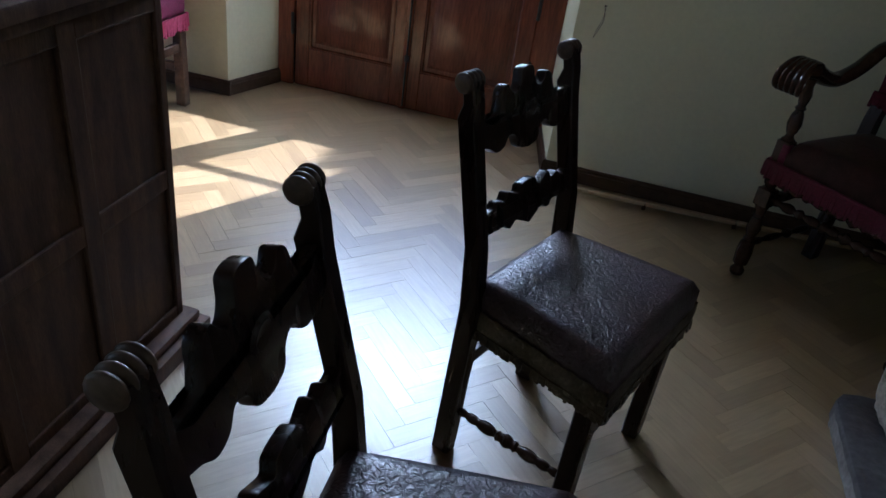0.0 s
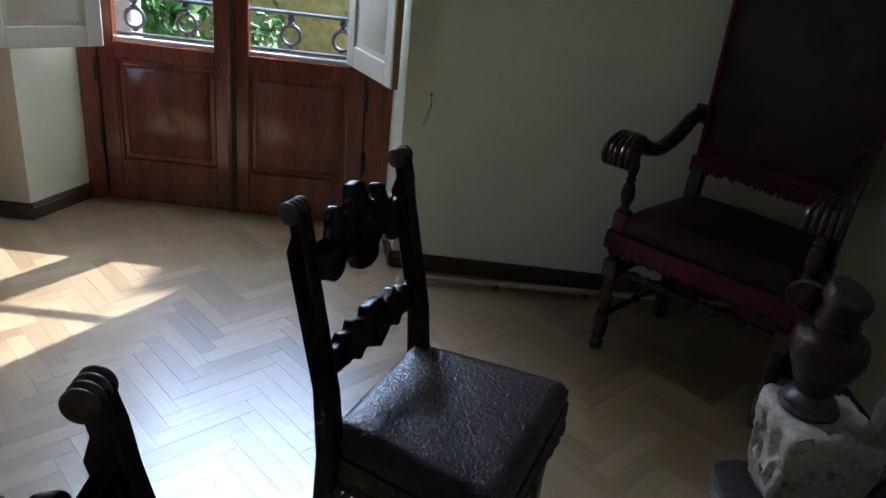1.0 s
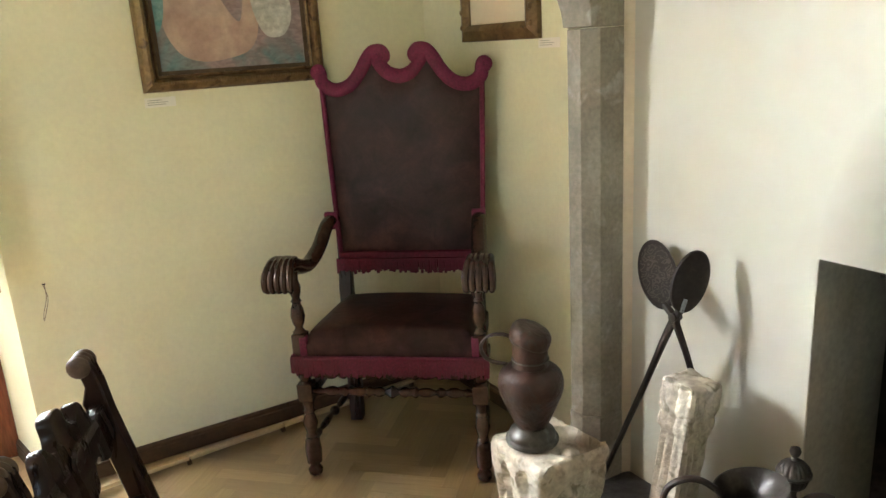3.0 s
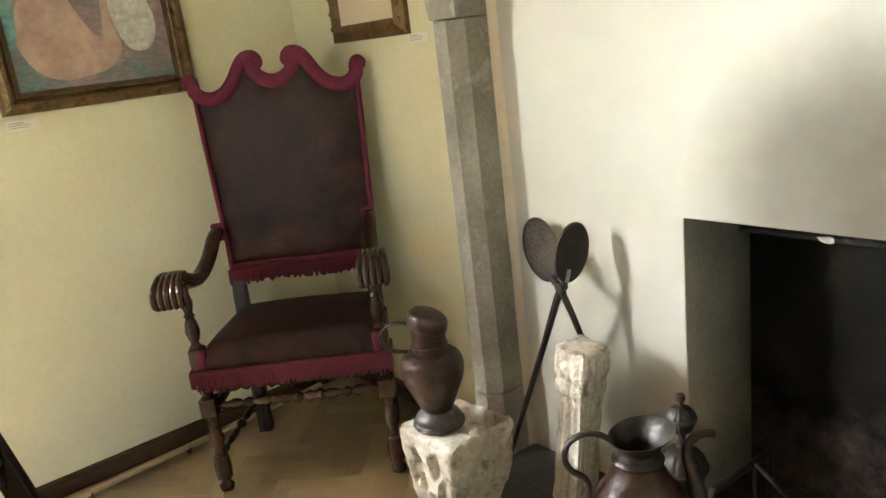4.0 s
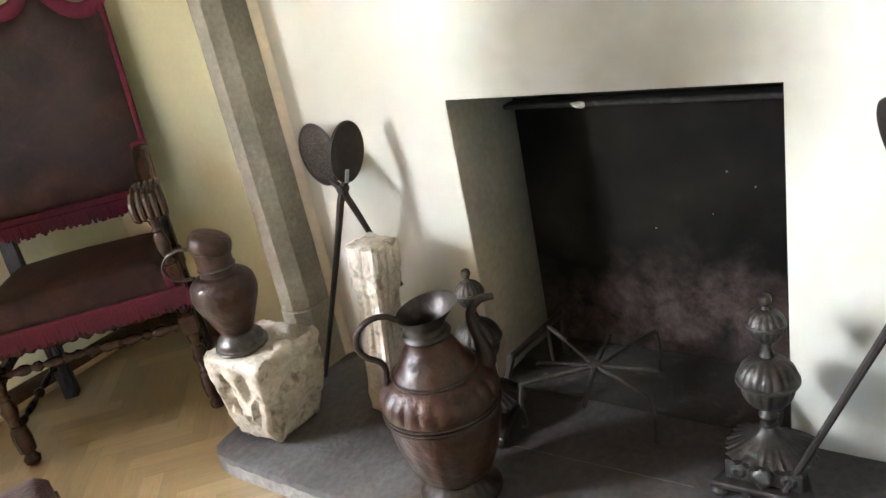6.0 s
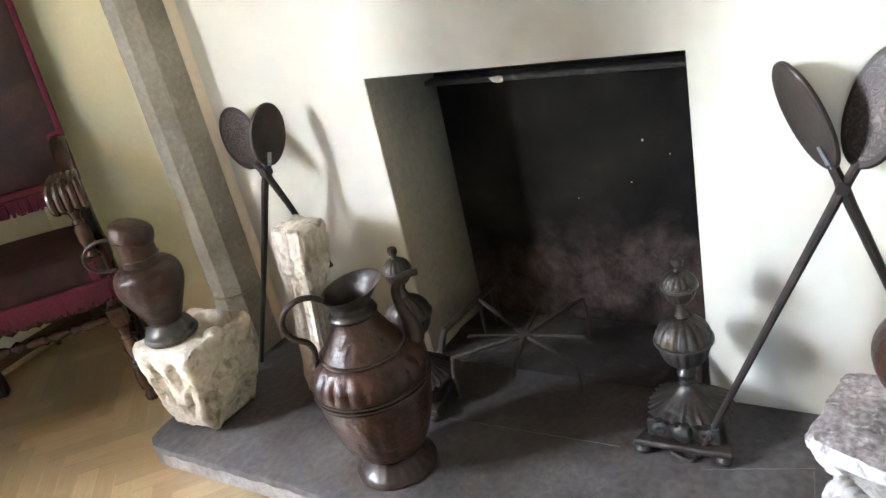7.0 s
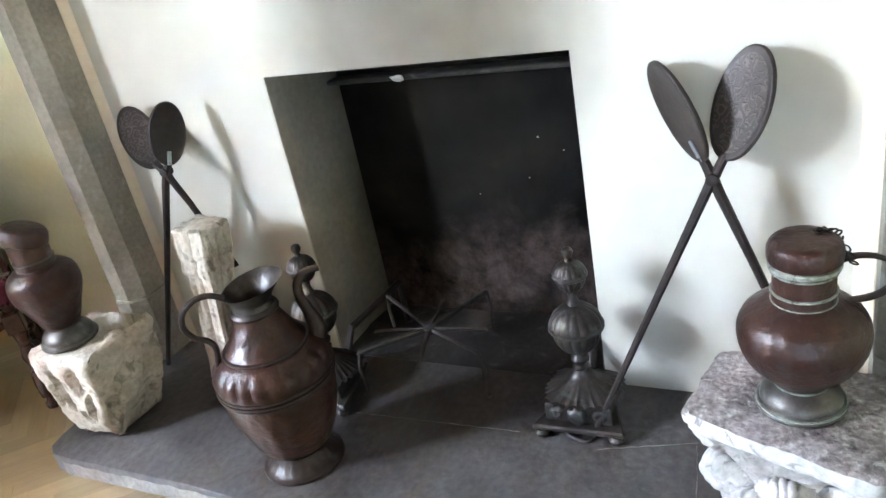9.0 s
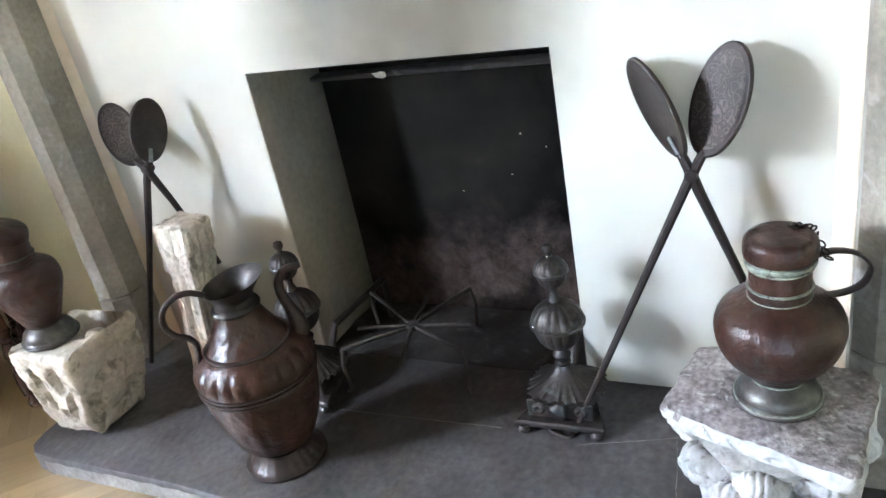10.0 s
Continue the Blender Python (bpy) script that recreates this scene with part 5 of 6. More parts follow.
def lidded_jug(m, s, base_mat, neck_h, belly_r, handle_turn, label, tilt_lid, chain, high=False):
    """A squat copper jug with a domed hinged lid. s scales it."""
    ob = thing("lidded_copper_jug", m, label, "jug", "lidded copper jugs")
    foot = [(0.070, 0.0), (0.076, 0.002), (0.078, 0.008), (0.074, 0.014), (0.070, 0.017), (0.069, 0.024), (0.064, 0.034), (0.052, 0.043), (0.046, 0.048), (0.047, 0.052)]
    part("foot", lathe([(r * s, z * s) for r, z in foot], 40), PEWTER, ob, "grey verdigris-edged foot ring")
    b = belly_r
    body = smooth_curve([(0.046, 0.052, 0), (0.062, 0.070, 0), (b * 0.88, 0.108, 0), (b, 0.155, 0), (b * 0.90, 0.192, 0), (0.068, 0.214, 0), (0.050, 0.222, 0)], 6)
    if high:
        body = smooth_curve([(0.046, 0.052, 0), (0.054, 0.066, 0), (b * 0.76, 0.105, 0), (b * 0.95, 0.145, 0), (b, 0.172, 0), (b * 0.93, 0.200, 0), (0.068, 0.217, 0), (0.050, 0.223, 0)], 6)
    own = lathe([(v.x * s, v.y * s) for v in body], 48)
    part("body", own, COPPER, ob, "polished dark copper belly")
    nk = [(0.052, 0.219), (0.0515, 0.222), (0.050, 0.25), (0.050, 0.222 + neck_h)]
    neck = part("neck", lathe([(r * s, z * s) for r, z in nk], 36), COPPER, ob)
    for z, e in ((0.2215, 0.0020), (0.240, 0.0030), (0.222 + neck_h - 0.010, 0.0032), (0.222 + neck_h, 0.0068)):
        own = lathe([(0.049 * s, (z - e) * s), ((0.0505 + e) * s, (z - e * 0.5) * s), ((0.051 + e) * s, z * s), ((0.0505 + e) * s, (z + e * 0.5) * s), (0.049 * s, (z + e) * s)], 40)
        part("neck_ring", own, base_mat, neck, "pale verdigris ring")
    for r, z in ((0.0765, 0.0115), (0.0475, 0.0505)):
        own = lathe([((r - 0.004) * s, (z - 0.003) * s), (r * s, (z - 0.0015) * s), (r * s, (z + 0.0015) * s), ((r - 0.004) * s, (z + 0.003) * s)], 40)
        part("foot_ring", own, base_mat, ob, "pale verdigris ring")
    zt = 0.222 + neck_h + 0.006
    lidp = smooth_curve([(0.053, 0.0, 0), (0.058, 0.003, 0), (0.0595, 0.014, 0), (0.0575, 0.031, 0), (0.047, 0.041, 0), (0.022, 0.0445, 0), (0.001, 0.045, 0)], 4)
    own = lathe([(v.x * s, v.y * s) for v in lidp], 36)
    lid = part("lid", own, COPPER, ob, "domed copper lid")
    lid.matrix_basis = Matrix.Translation((0, 0, zt * s)) @ Matrix.Rotation(radians(handle_turn), 4, "Z") @ Matrix.Translation((0.05 * s, 0, 0)) @ Matrix.Rotation(radians(-tilt_lid), 4, "Y") @ Matrix.Translation((-0.05 * s, 0, 0))
    top_z = 0.222 + neck_h
    own = tube([(0.050 * s, 0, (top_z - 0.004) * s), (0.085 * s, 0, (top_z + 0.002) * s), (0.122 * s, 0, (top_z - 0.008) * s), (0.145 * s, 0, (top_z - 0.036) * s), (0.136 * s, 0, (top_z - 0.066) * s), (0.108 * s, 0, (top_z - 0.080) * s), (0.070 * s, 0, (top_z - 0.082) * s)], 0.0095 * s, 10, flat=0.42)
    own.transform(Matrix.Rotation(radians(handle_turn), 4, "Z"))
    part("handle", own, COPPER_DARK, ob, "curved strap handle")
    if chain:
        own = bmesh.new()
        for k in range(11):
            u = k / 10
            p = Vector((0.018 + 0.055 * u, 0.012 * math.sin(u * 5), zt + 0.049 - 0.014 * u - 0.045 * max(0, u - 0.62) / 0.38))
            e = Matrix.Translation(p * s) @ Euler((k % 2 * 1.5, 0.4, 0.6 * k)).to_matrix().to_4x4()
            pts = [(0.0075 * s * math.cos(a), 0.005 * s * math.sin(a), 0) for a in [2 * math.pi * j / 10 for j in range(11)]]
            lk = tube(pts, 0.0016 * s, 5, smooth=False)
            join(own, lk, e)
        own.transform(Matrix.Rotation(radians(handle_turn), 4, "Z"))
        part("chain", own, IRON, ob, "small iron lid chain")
    return ob


lidded_jug(pose(1.282, 1.878, HZ + 0.307) @ Matrix.Diagonal((1, 1, 1.08, 1)), 0.98, PEWTER, 0.078, 0.094, 128, "dark copper jug with tilted domed lid on a carved capital", 22, False, True)
lidded_jug(pose(1.391, 0.055, 0.346), 1.0, VERDIGRIS, 0.066, 0.108, -70, "polished copper jug with flat lid and chain on a marble capital", 0, True)


def ewer():
    ob = thing("copper_ewer", pose(1.300, 1.192, HZ), "large hammered copper ewer with spout standing on the hearth", "ewer")
    foot = [(0.094, 0.0), (0.098, 0.003), (0.097, 0.009), (0.090, 0.012), (0.084, 0.016), (0.074, 0.030), (0.064, 0.044), (0.062, 0.052), (0.068, 0.058)]

    def gad(z, a):
        return 1 + 0.012 * math.cos(22 * a) if 0.013 < z < 0.05 else 1
    part("foot", lathe([(r * 1.06, z) for r, z in foot], 88, gad), COPPER_DARK, ob, "spreading gadrooned foot")
    body = smooth_curve([(0.066, 0.056, 0), (0.092, 0.085, 0), (0.116, 0.150, 0), (0.131, 0.215, 0), (0.138, 0.262, 0), (0.139, 0.272, 0)], 6)
    part("lower_body", lathe([(v.x, v.y) for v in body], 96, lambda z, a: 1 + (0.024 * abs(math.cos(9 * a)) * min(1, (0.262 - z) * 14) if z < 0.25 else 0)), EWER_COPPER, ob, "fluted lower body")
    own = bmesh.new()
    for z, r in ((0.268, 0.1415), (0.277, 0.1435), (0.288, 0.1435)):
        lathe([(r - 0.006, z - 0.005), (r, z - 0.003), (r + 0.001, z), (r, z + 0.003), (r - 0.006, z + 0.005)], 64, bm=own)
    part("belt", own, COPPER_DARK, ob, "raised double belt")
    sh = smooth_curve([(0.139, 0.286, 0), (0.139, 0.305, 0), (0.132, 0.335, 0), (0.114, 0.360, 0), (0.098, 0.370, 0)], 6)
    part("shoulder", lathe([(v.x, v.y) for v in sh], 128, lambda z, a: 1 + 0.055 * abs(math.sin(11 * a)) ** 0.6 * math.sin(math.pi * min(1, max(0, (z - 0.288) / 0.075)))), EWER_COPPER, ob, "gadrooned shoulder")
    up = smooth_curve([(0.100, 0.369, 0), (0.097, 0.376, 0), (0.078, 0.405, 0), (0.060, 0.440, 0), (0.052, 0.462, 0)], 6)
    part("upper_body", lathe([(v.x, v.y) for v in up], 48), EWER_COPPER, ob)
    ring = lathe([(0.096, 0.364), (0.103, 0.366), (0.1045, 0.370), (0.103, 0.374), (0.096, 0.376)], 64)
    part("shoulder_ring", ring, COPPER_DARK, ob, "raised ring above the shoulder")
    nk = [(0.050, 0.460), (0.056, 0.464), (0.058, 0.470), (0.055, 0.476), (0.049, 0.480), (0.046, 0.492), (0.051, 0.505), (0.062, 0.520), (0.070, 0.529), (0.073, 0.533), (0.070, 0.532), (0.058, 0.518), (0.046, 0.500), (0.042, 0.485), (0.040, 0.43), (0.0005, 0.40)]
    own = lathe(nk, 48, lambda z, a: 1 + (0.14 * math.cos(a + 0.8) * max(0, (z - 0.49) / 0.04) if z > 0.49 else 0))
    for v in own.verts:
        if v.co.z > 0.49:
            v.co.z += 4.0 * (v.co.z - 0.49) * (v.co.x * 0.70 - v.co.y * 0.70) * 0.9
    part("mouth", own, BRONZE, ob, "flared open mouth of grey-green metal")
    own = tube([(0, 0.056, 0.520), (0, 0.085, 0.538), (0, 0.118, 0.538), (0, 0.150, 0.515), (0, 0.160, 0.478), (0, 0.146, 0.445), (0, 0.120, 0.425), (0, 0.110, 0.40), (0, 0.116, 0.362), (0, 0.122, 0.345)], 0.0095, 10, flat=0.75)
    own.transform(Matrix.Rotation(radians(44), 4, "Z"))
    part("handle", own, COPPER_DARK, ob, "thin curved handle")
    own = tube([(0, -0.105, 0.335), (0, -0.124, 0.365), (0, -0.116, 0.42), (0, -0.106, 0.462), (0, -0.110, 0.50), (0, -0.134, 0.522), (0, -0.166, 0.522)], [0.030, 0.024, 0.015, 0.012, 0.011, 0.010, 0.008], 14)
    own.transform(Matrix.Rotation(radians(44), 4, "Z"))
    part("spout", own, COPPER_DARK, ob, "swan-neck spout")
    for o in ob.children:
        o.scale = (1, 1, 0.955)
    return ob


ewer()


# leaning stone shaft fragment
def stone_shaft():
    own = bmesh.new()
    sections = [(0.0, 0.056), (0.05, 0.058), (0.33, 0.056), (0.40, 0.056), (0.415, 0.064), (0.43, 0.067), (0.455, 0.062), (0.47, 0.069), (0.52, 0.071), (0.548, 0.068), (0.555, 0.060)]
    rings = []
    n = 14
    for z, r in sections[:1] + [(a[0] + (b[0] - a[0]) * t / 5, a[1] + (b[1] - a[1]) * t / 5) for a, b in zip(sections, sections[1:]) for t in range(1, 6)]:
        ring = []
        for s in range(4):
            for i in range(n):
                u = i / n * 2 - 1
                p = Vector((-1, -u)) if s == 0 else Vector((u, -1)) if s == 1 else Vector((1, u)) if s == 2 else Vector((-u, 1))
                p = p * r
                groove = 0.010 * math.exp(-(u / 0.13) ** 2) + 0.005 * math.exp(-((abs(u) - 0.55) / 0.1) ** 2)
                q = Vector((p.x, p.y, z))
                d = 0.006 * noise.noise(q * 30) + 0.004 * noise.noise(q * 75) - groove - 0.008 * max(0, abs(u) - 0.85) / 0.15
                o = p.normalized()
                ring.append(own.verts.new((p.x + o.x * d, p.y + o.y * d, z + (0.008 * noise.noise(q * 25) if z > 0.5 else 0))))
        rings.append(ring)
    for lo, hi in zip(rings, rings[1:]):
        for k in range(4 * n):
            own.faces.new((lo[k], lo[(k + 1) % (4 * n)], hi[(k + 1) % (4 * n)], hi[k]))
    own.faces.new(rings[0])
    own.faces.new(rings[-1])
    ob = new("stone_shaft", finish("stone_shaft", own, PALE_STONE, 50))
    lean = Vector((0.020, -0.062, 0.55)).normalized()
    xa = Vector((1, 0, -lean.x / lean.z)).normalized()
    ya = lean.cross(xa)
    ob.matrix_basis = Matrix.Translation((1.535, 1.608, HZ - 0.004)) @ Matrix((xa, ya, lean)).transposed().to_4x4() @ Matrix.Diagonal((0.82, 0.82, 0.985, 1))
    return tagged(ob, "pale weathered stone shaft fragment leaning by the fireplace", "stone fragment")


stone_shaft()


# marble capital with acanthus leaves
def marble_capital():
    ob = thing("marble_capital", pose(1.40, 0.075, HZ), "weathered marble capital with acanthus leaves, used as a jug stand", "capital")
    top = [(-0.068, 0.183), (-0.197, -0.147), (0.098, -0.192), (0.150, 0.130)]
    own = bmesh.new()
    n = 22
    loops = []
    for z, grow in ((0.228, -0.030), (0.234, -0.006), (0.242, 0.003), (0.260, 0.004), (0.274, 0.0), (0.2795, -0.010)):
        ring = []
        for s in range(4):
            a, b = Vector(top[s]), Vector(top[(s + 1) % 4])
            for i in range(n):
                u = i / n
                p = a.lerp(b, u)
                o = p.normalized()
                q = Vector((p.x, p.y, z))
                d = grow + 0.007 * noise.noise(q * 22) + 0.004 * noise.noise(q * 60) - 0.016 * (1 - min(1, min(u, 1 - u) / 0.09)) ** 2
                ring.append(own.verts.new((p.x + o.x * d, p.y + o.y * d, z)))
        loops.append(ring)
    for lo, hi in zip(loops, loops[1:]):
        for k in range(4 * n):
            own.faces.new((lo[k], lo[(k + 1) % (4 * n)], hi[(k + 1) % (4 * n)], hi[k]))
    own.faces.new(loops[0])
    own.faces.new(loops[-1])
    slab = part("abacus", own, SPECK_STONE, ob, "speckled flat top slab with pale chipped edges")
    slab.data.materials.append(WHITE_STONE)
    for f in slab.data.polygons:
        f.material_index = 1 if f.normal.z < 0.35 else 0
    cx, cy = -0.004, -0.006
    bell = smooth_curve([(0.092, 0.0, 0), (0.098, 0.06, 0), (0.112, 0.13, 0), (0.134, 0.19, 0), (0.152, 0.224, 0)], 5)
    part("bell", lathe([(v.x, v.y) for v in bell], 40, lambda z, a: 1 + 0.04 * math.sin(9 * a + 2), m=Matrix.Translation((cx, cy, 0))), WHITE_STONE, ob)

    def leaf(width, height, roll, seed):
        """A ribbed acanthus leaf rising along z, its tip rolled over towards +x."""
        prof = []
        for k in range(41):
            u = k / 20 - 1
            prof.append((roll * math.sqrt(max(0.02, 1 - u * u * 0.97)) * (0.80 + 0.24 * abs(math.cos(u * 11))), u * width))
        lf = lathe(prof, 20, m=Matrix.Translation((roll * 0.75, 0, height)) @ Matrix.Rotation(radians(90), 4, "X"))
        for v in lf.verts:
            v.co.z -= 0.5 * v.co.y ** 2 / width
            v.co.x -= 0.55 * v.co.y ** 2 / width
            v.co += 0.004 * noise.noise_vector(v.co * 45 + Vector((seed, 0, 0)))
        grid = {}
        nu, nv = 28, 12
        for i in range(nu + 1):
            for j in range(nv + 1):
                u, v = i / nu * 2 - 1, j / nv
                w = width * (0.75 + 0.25 * v) * (1 + 0.14 * abs(math.sin(v * 7)))
                x = 0.012 * v + 0.007 * abs(math.cos(u * 10)) - 0.45 * (u * w) ** 2 / width
                grid[i, j] = lf.verts.new((x + 0.003 * noise.noise(Vector((u * 5, v * 5, seed))), u * w, height * v))
        skin = [lf.faces.new((grid[i, j], grid[i + 1, j], grid[i + 1, j + 1], grid[i, j + 1])) for i in range(nu) for j in range(nv)]
        geo = bmesh.ops.extrude_face_region(lf, geom=skin)
        bmesh.ops.translate(lf, vec=(-0.014, 0, 0), verts=[v for v in geo["geom"] if isinstance(v, bmesh.types.BMVert)])
        return lf
    lo_me, hi_me = finish("acanthus_leaf", leaf(0.046, 0.112, 0.026, 1), WHITE_STONE, 60), finish("acanthus_leaf", leaf(0.048, 0.070, 0.027, 4), WHITE_STONE, 60)
    for k in range(8):
        a = 2 * math.pi * k / 8 + 0.35
        o = new("acanthus_leaf", lo_me)
        o.parent = ob
        o.matrix_basis = Matrix.Translation((cx + 0.116 * math.cos(a), cy + 0.116 * math.sin(a), 0.004)) @ Matrix.Rotation(a, 4, "Z") @ Matrix.Scale(1.16, 4)
        a += math.pi / 8
        o = new("acanthus_leaf", hi_me)
        o.parent = ob
        o.matrix_basis = Matrix.Translation((cx + 0.140 * math.cos(a), cy + 0.140 * math.sin(a), 0.133)) @ Matrix.Rotation(a, 4, "Z")
    return ob


marble_capital()


# ---- andirons ----
def andiron(m, bar, label):
    ob = thing("andiron", m, label, "andiron", "pair of andirons")
    for a, b in (((-0.105, -0.105), (-0.075, -0.075)), ((0.075, -0.105), (0.105, -0.075)), ((-0.02, 0.075), (0.02, 0.105))):
        cx, cy = (a[0] + b[0]) / 2, (a[1] + b[1]) / 2
        part("bun_foot", lathe([(0.006, 0.0), (0.016, 0.005), (0.018, 0.014), (0.012, 0.022)], 14, m=Matrix.Translation((cx, cy, 0))), BRONZE, ob, "small bun foot")
    own = bmesh.new()
    tri = [(-0.112, -0.10), (0.112, -0.10), (0.04, 0.105), (-0.04, 0.105)]
    p = prism(tri, 0.016, 0.004, axis="z")
    join(own, p, Matrix.Translation((0, 0, 0.028)))
    tri = [(-0.082, -0.076), (0.082, -0.076), (0.03, 0.08), (-0.03, 0.08)]
    p = prism(tri, 0.05, 0.004, axis="z")
    join(own, p, Matrix.Translation((0, 0, 0.06)))
    part("plinth", own, BRONZE, ob)
    own = bmesh.new()
    for x in (-0.052, 0.052):
        lathe([(0.0005, 0.0), (0.01, 0.004), (0.016, 0.001), (0.018, 0.0)], 14, bm=own, m=Matrix.Translation((x, -0.076, 0.06)) @ Matrix.Rotation(radians(90), 4, "X"))
    bm2 = bmesh.new()
    bmesh.ops.create_icosphere(bm2, subdivisions=3, radius=0.024)
    for v in bm2.verts:
        v.co = Vector((v.co.x, v.co.y * 0.6, v.co.z)) * (1 + 0.25 * noise.noise(v.co * 70))
    join(own, bm2, Matrix.Translation((0, -0.078, 0.06)))
    part("front_boss", own, BRONZE, ob, "worn relief boss")
    # scalloped pyramid roof
    own = bmesh.new()
    rings = []
    for j in range(9):
        v = j / 8
        ring = []
        for k in range(96):
            a = 2 * math.pi * k / 96
            sq = 1 / max(abs(math.cos(a)), abs(math.sin(a))) ** 0.5
            r = (0.076 * (1 - v) ** 1.7 + 0.017) * (sq * (1 - v) + v)
            fl = 1 + 0.07 * abs(math.sin(14 * a)) * (1 - v)
            ring.append(own.verts.new((r * fl * math.cos(a), r * fl * math.sin(a) * 0.85, 0.088 + 0.058 * v - 0.010 * abs(math.sin(14 * a)) * (1 - v) ** 3)))
        rings.append(ring)
    for lo, hi in zip(rings, rings[1:]):
        for k in range(96):
            own.faces.new((lo[k], lo[(k + 1) % 96], hi[(k + 1) % 96], hi[k]))
    own.faces.new(rings[0])
    own.faces.new(rings[-1])
    part("scalloped_roof", own, BRONZE, ob, "scalloped spreading roof")
    part("knop", lathe([(0.016, 0.144), (0.020, 0.150), (0.013, 0.156), (0.020, 0.166), (0.022, 0.174), (0.014, 0.186), (0.010, 0.192)], 24), BRONZE, ob)

    def ball(z, r):
        up = [(r * math.cos(t), z + r * 0.92 * math.sin(t)) for t in [math.pi / 2 * k / 9 for k in range(9)]]
        dn = [(r * 0.93 * math.cos(t) ** 0.8, z - r * 1.15 * math.sin(t)) for t in [math.pi / 2 * k / 9 for k in range(8, -1, -1)]]
        own = lathe(dn + up + [(0.006, z + r * 0.93)], 112, lambda h, a: 1 + 0.05 * (abs(math.sin(8 * a)) - 0.5))
        b = part("gadrooned_ball", own, BRONZE, ob, "gadrooned bronze ball")
        part("equator", lathe([(r * 0.98, z - 0.006), (r * 1.06, z - 0.003), (r * 1.06, z + 0.003), (r * 0.98, z + 0.006)], 40), PEWTER, b, "verdigris band")
    ball(0.265, 0.062)
    part("knop", lathe([(0.010, 0.318), (0.016, 0.326), (0.012, 0.334), (0.009, 0.345), (0.012, 0.36)], 20), BRONZE, ob)
    ball(0.402, 0.038)
    part("finial", lathe([(0.006, 0.434), (0.009, 0.438), (0.006, 0.443), (0.011, 0.450), (0.0135, 0.458), (0.011, 0.467), (0.002, 0.4715)], 18), BRONZE, ob)
    own = tube([(0, 0.07, 0.06), (0, 0.12, 0.135), (0, bar, 0.14)], 0.011, 8, smooth=False)
    tube([(0, bar, 0.14), (0, bar, 0.0)], 0.010, 8, own, smooth=False)
    part("billet_bar", own, IRON, ob, "plain iron billet bar")
    return ob


andiron(pose(1.605, 0.535, HZ, 0, 0, -88), 0.40, "blackened bronze andiron with two gadrooned balls on the hearth")
andiron(pose(1.575, 1.262, HZ, 0, 0, -96), 0.38, "blackened bronze andiron with two gadrooned balls on the hearth")


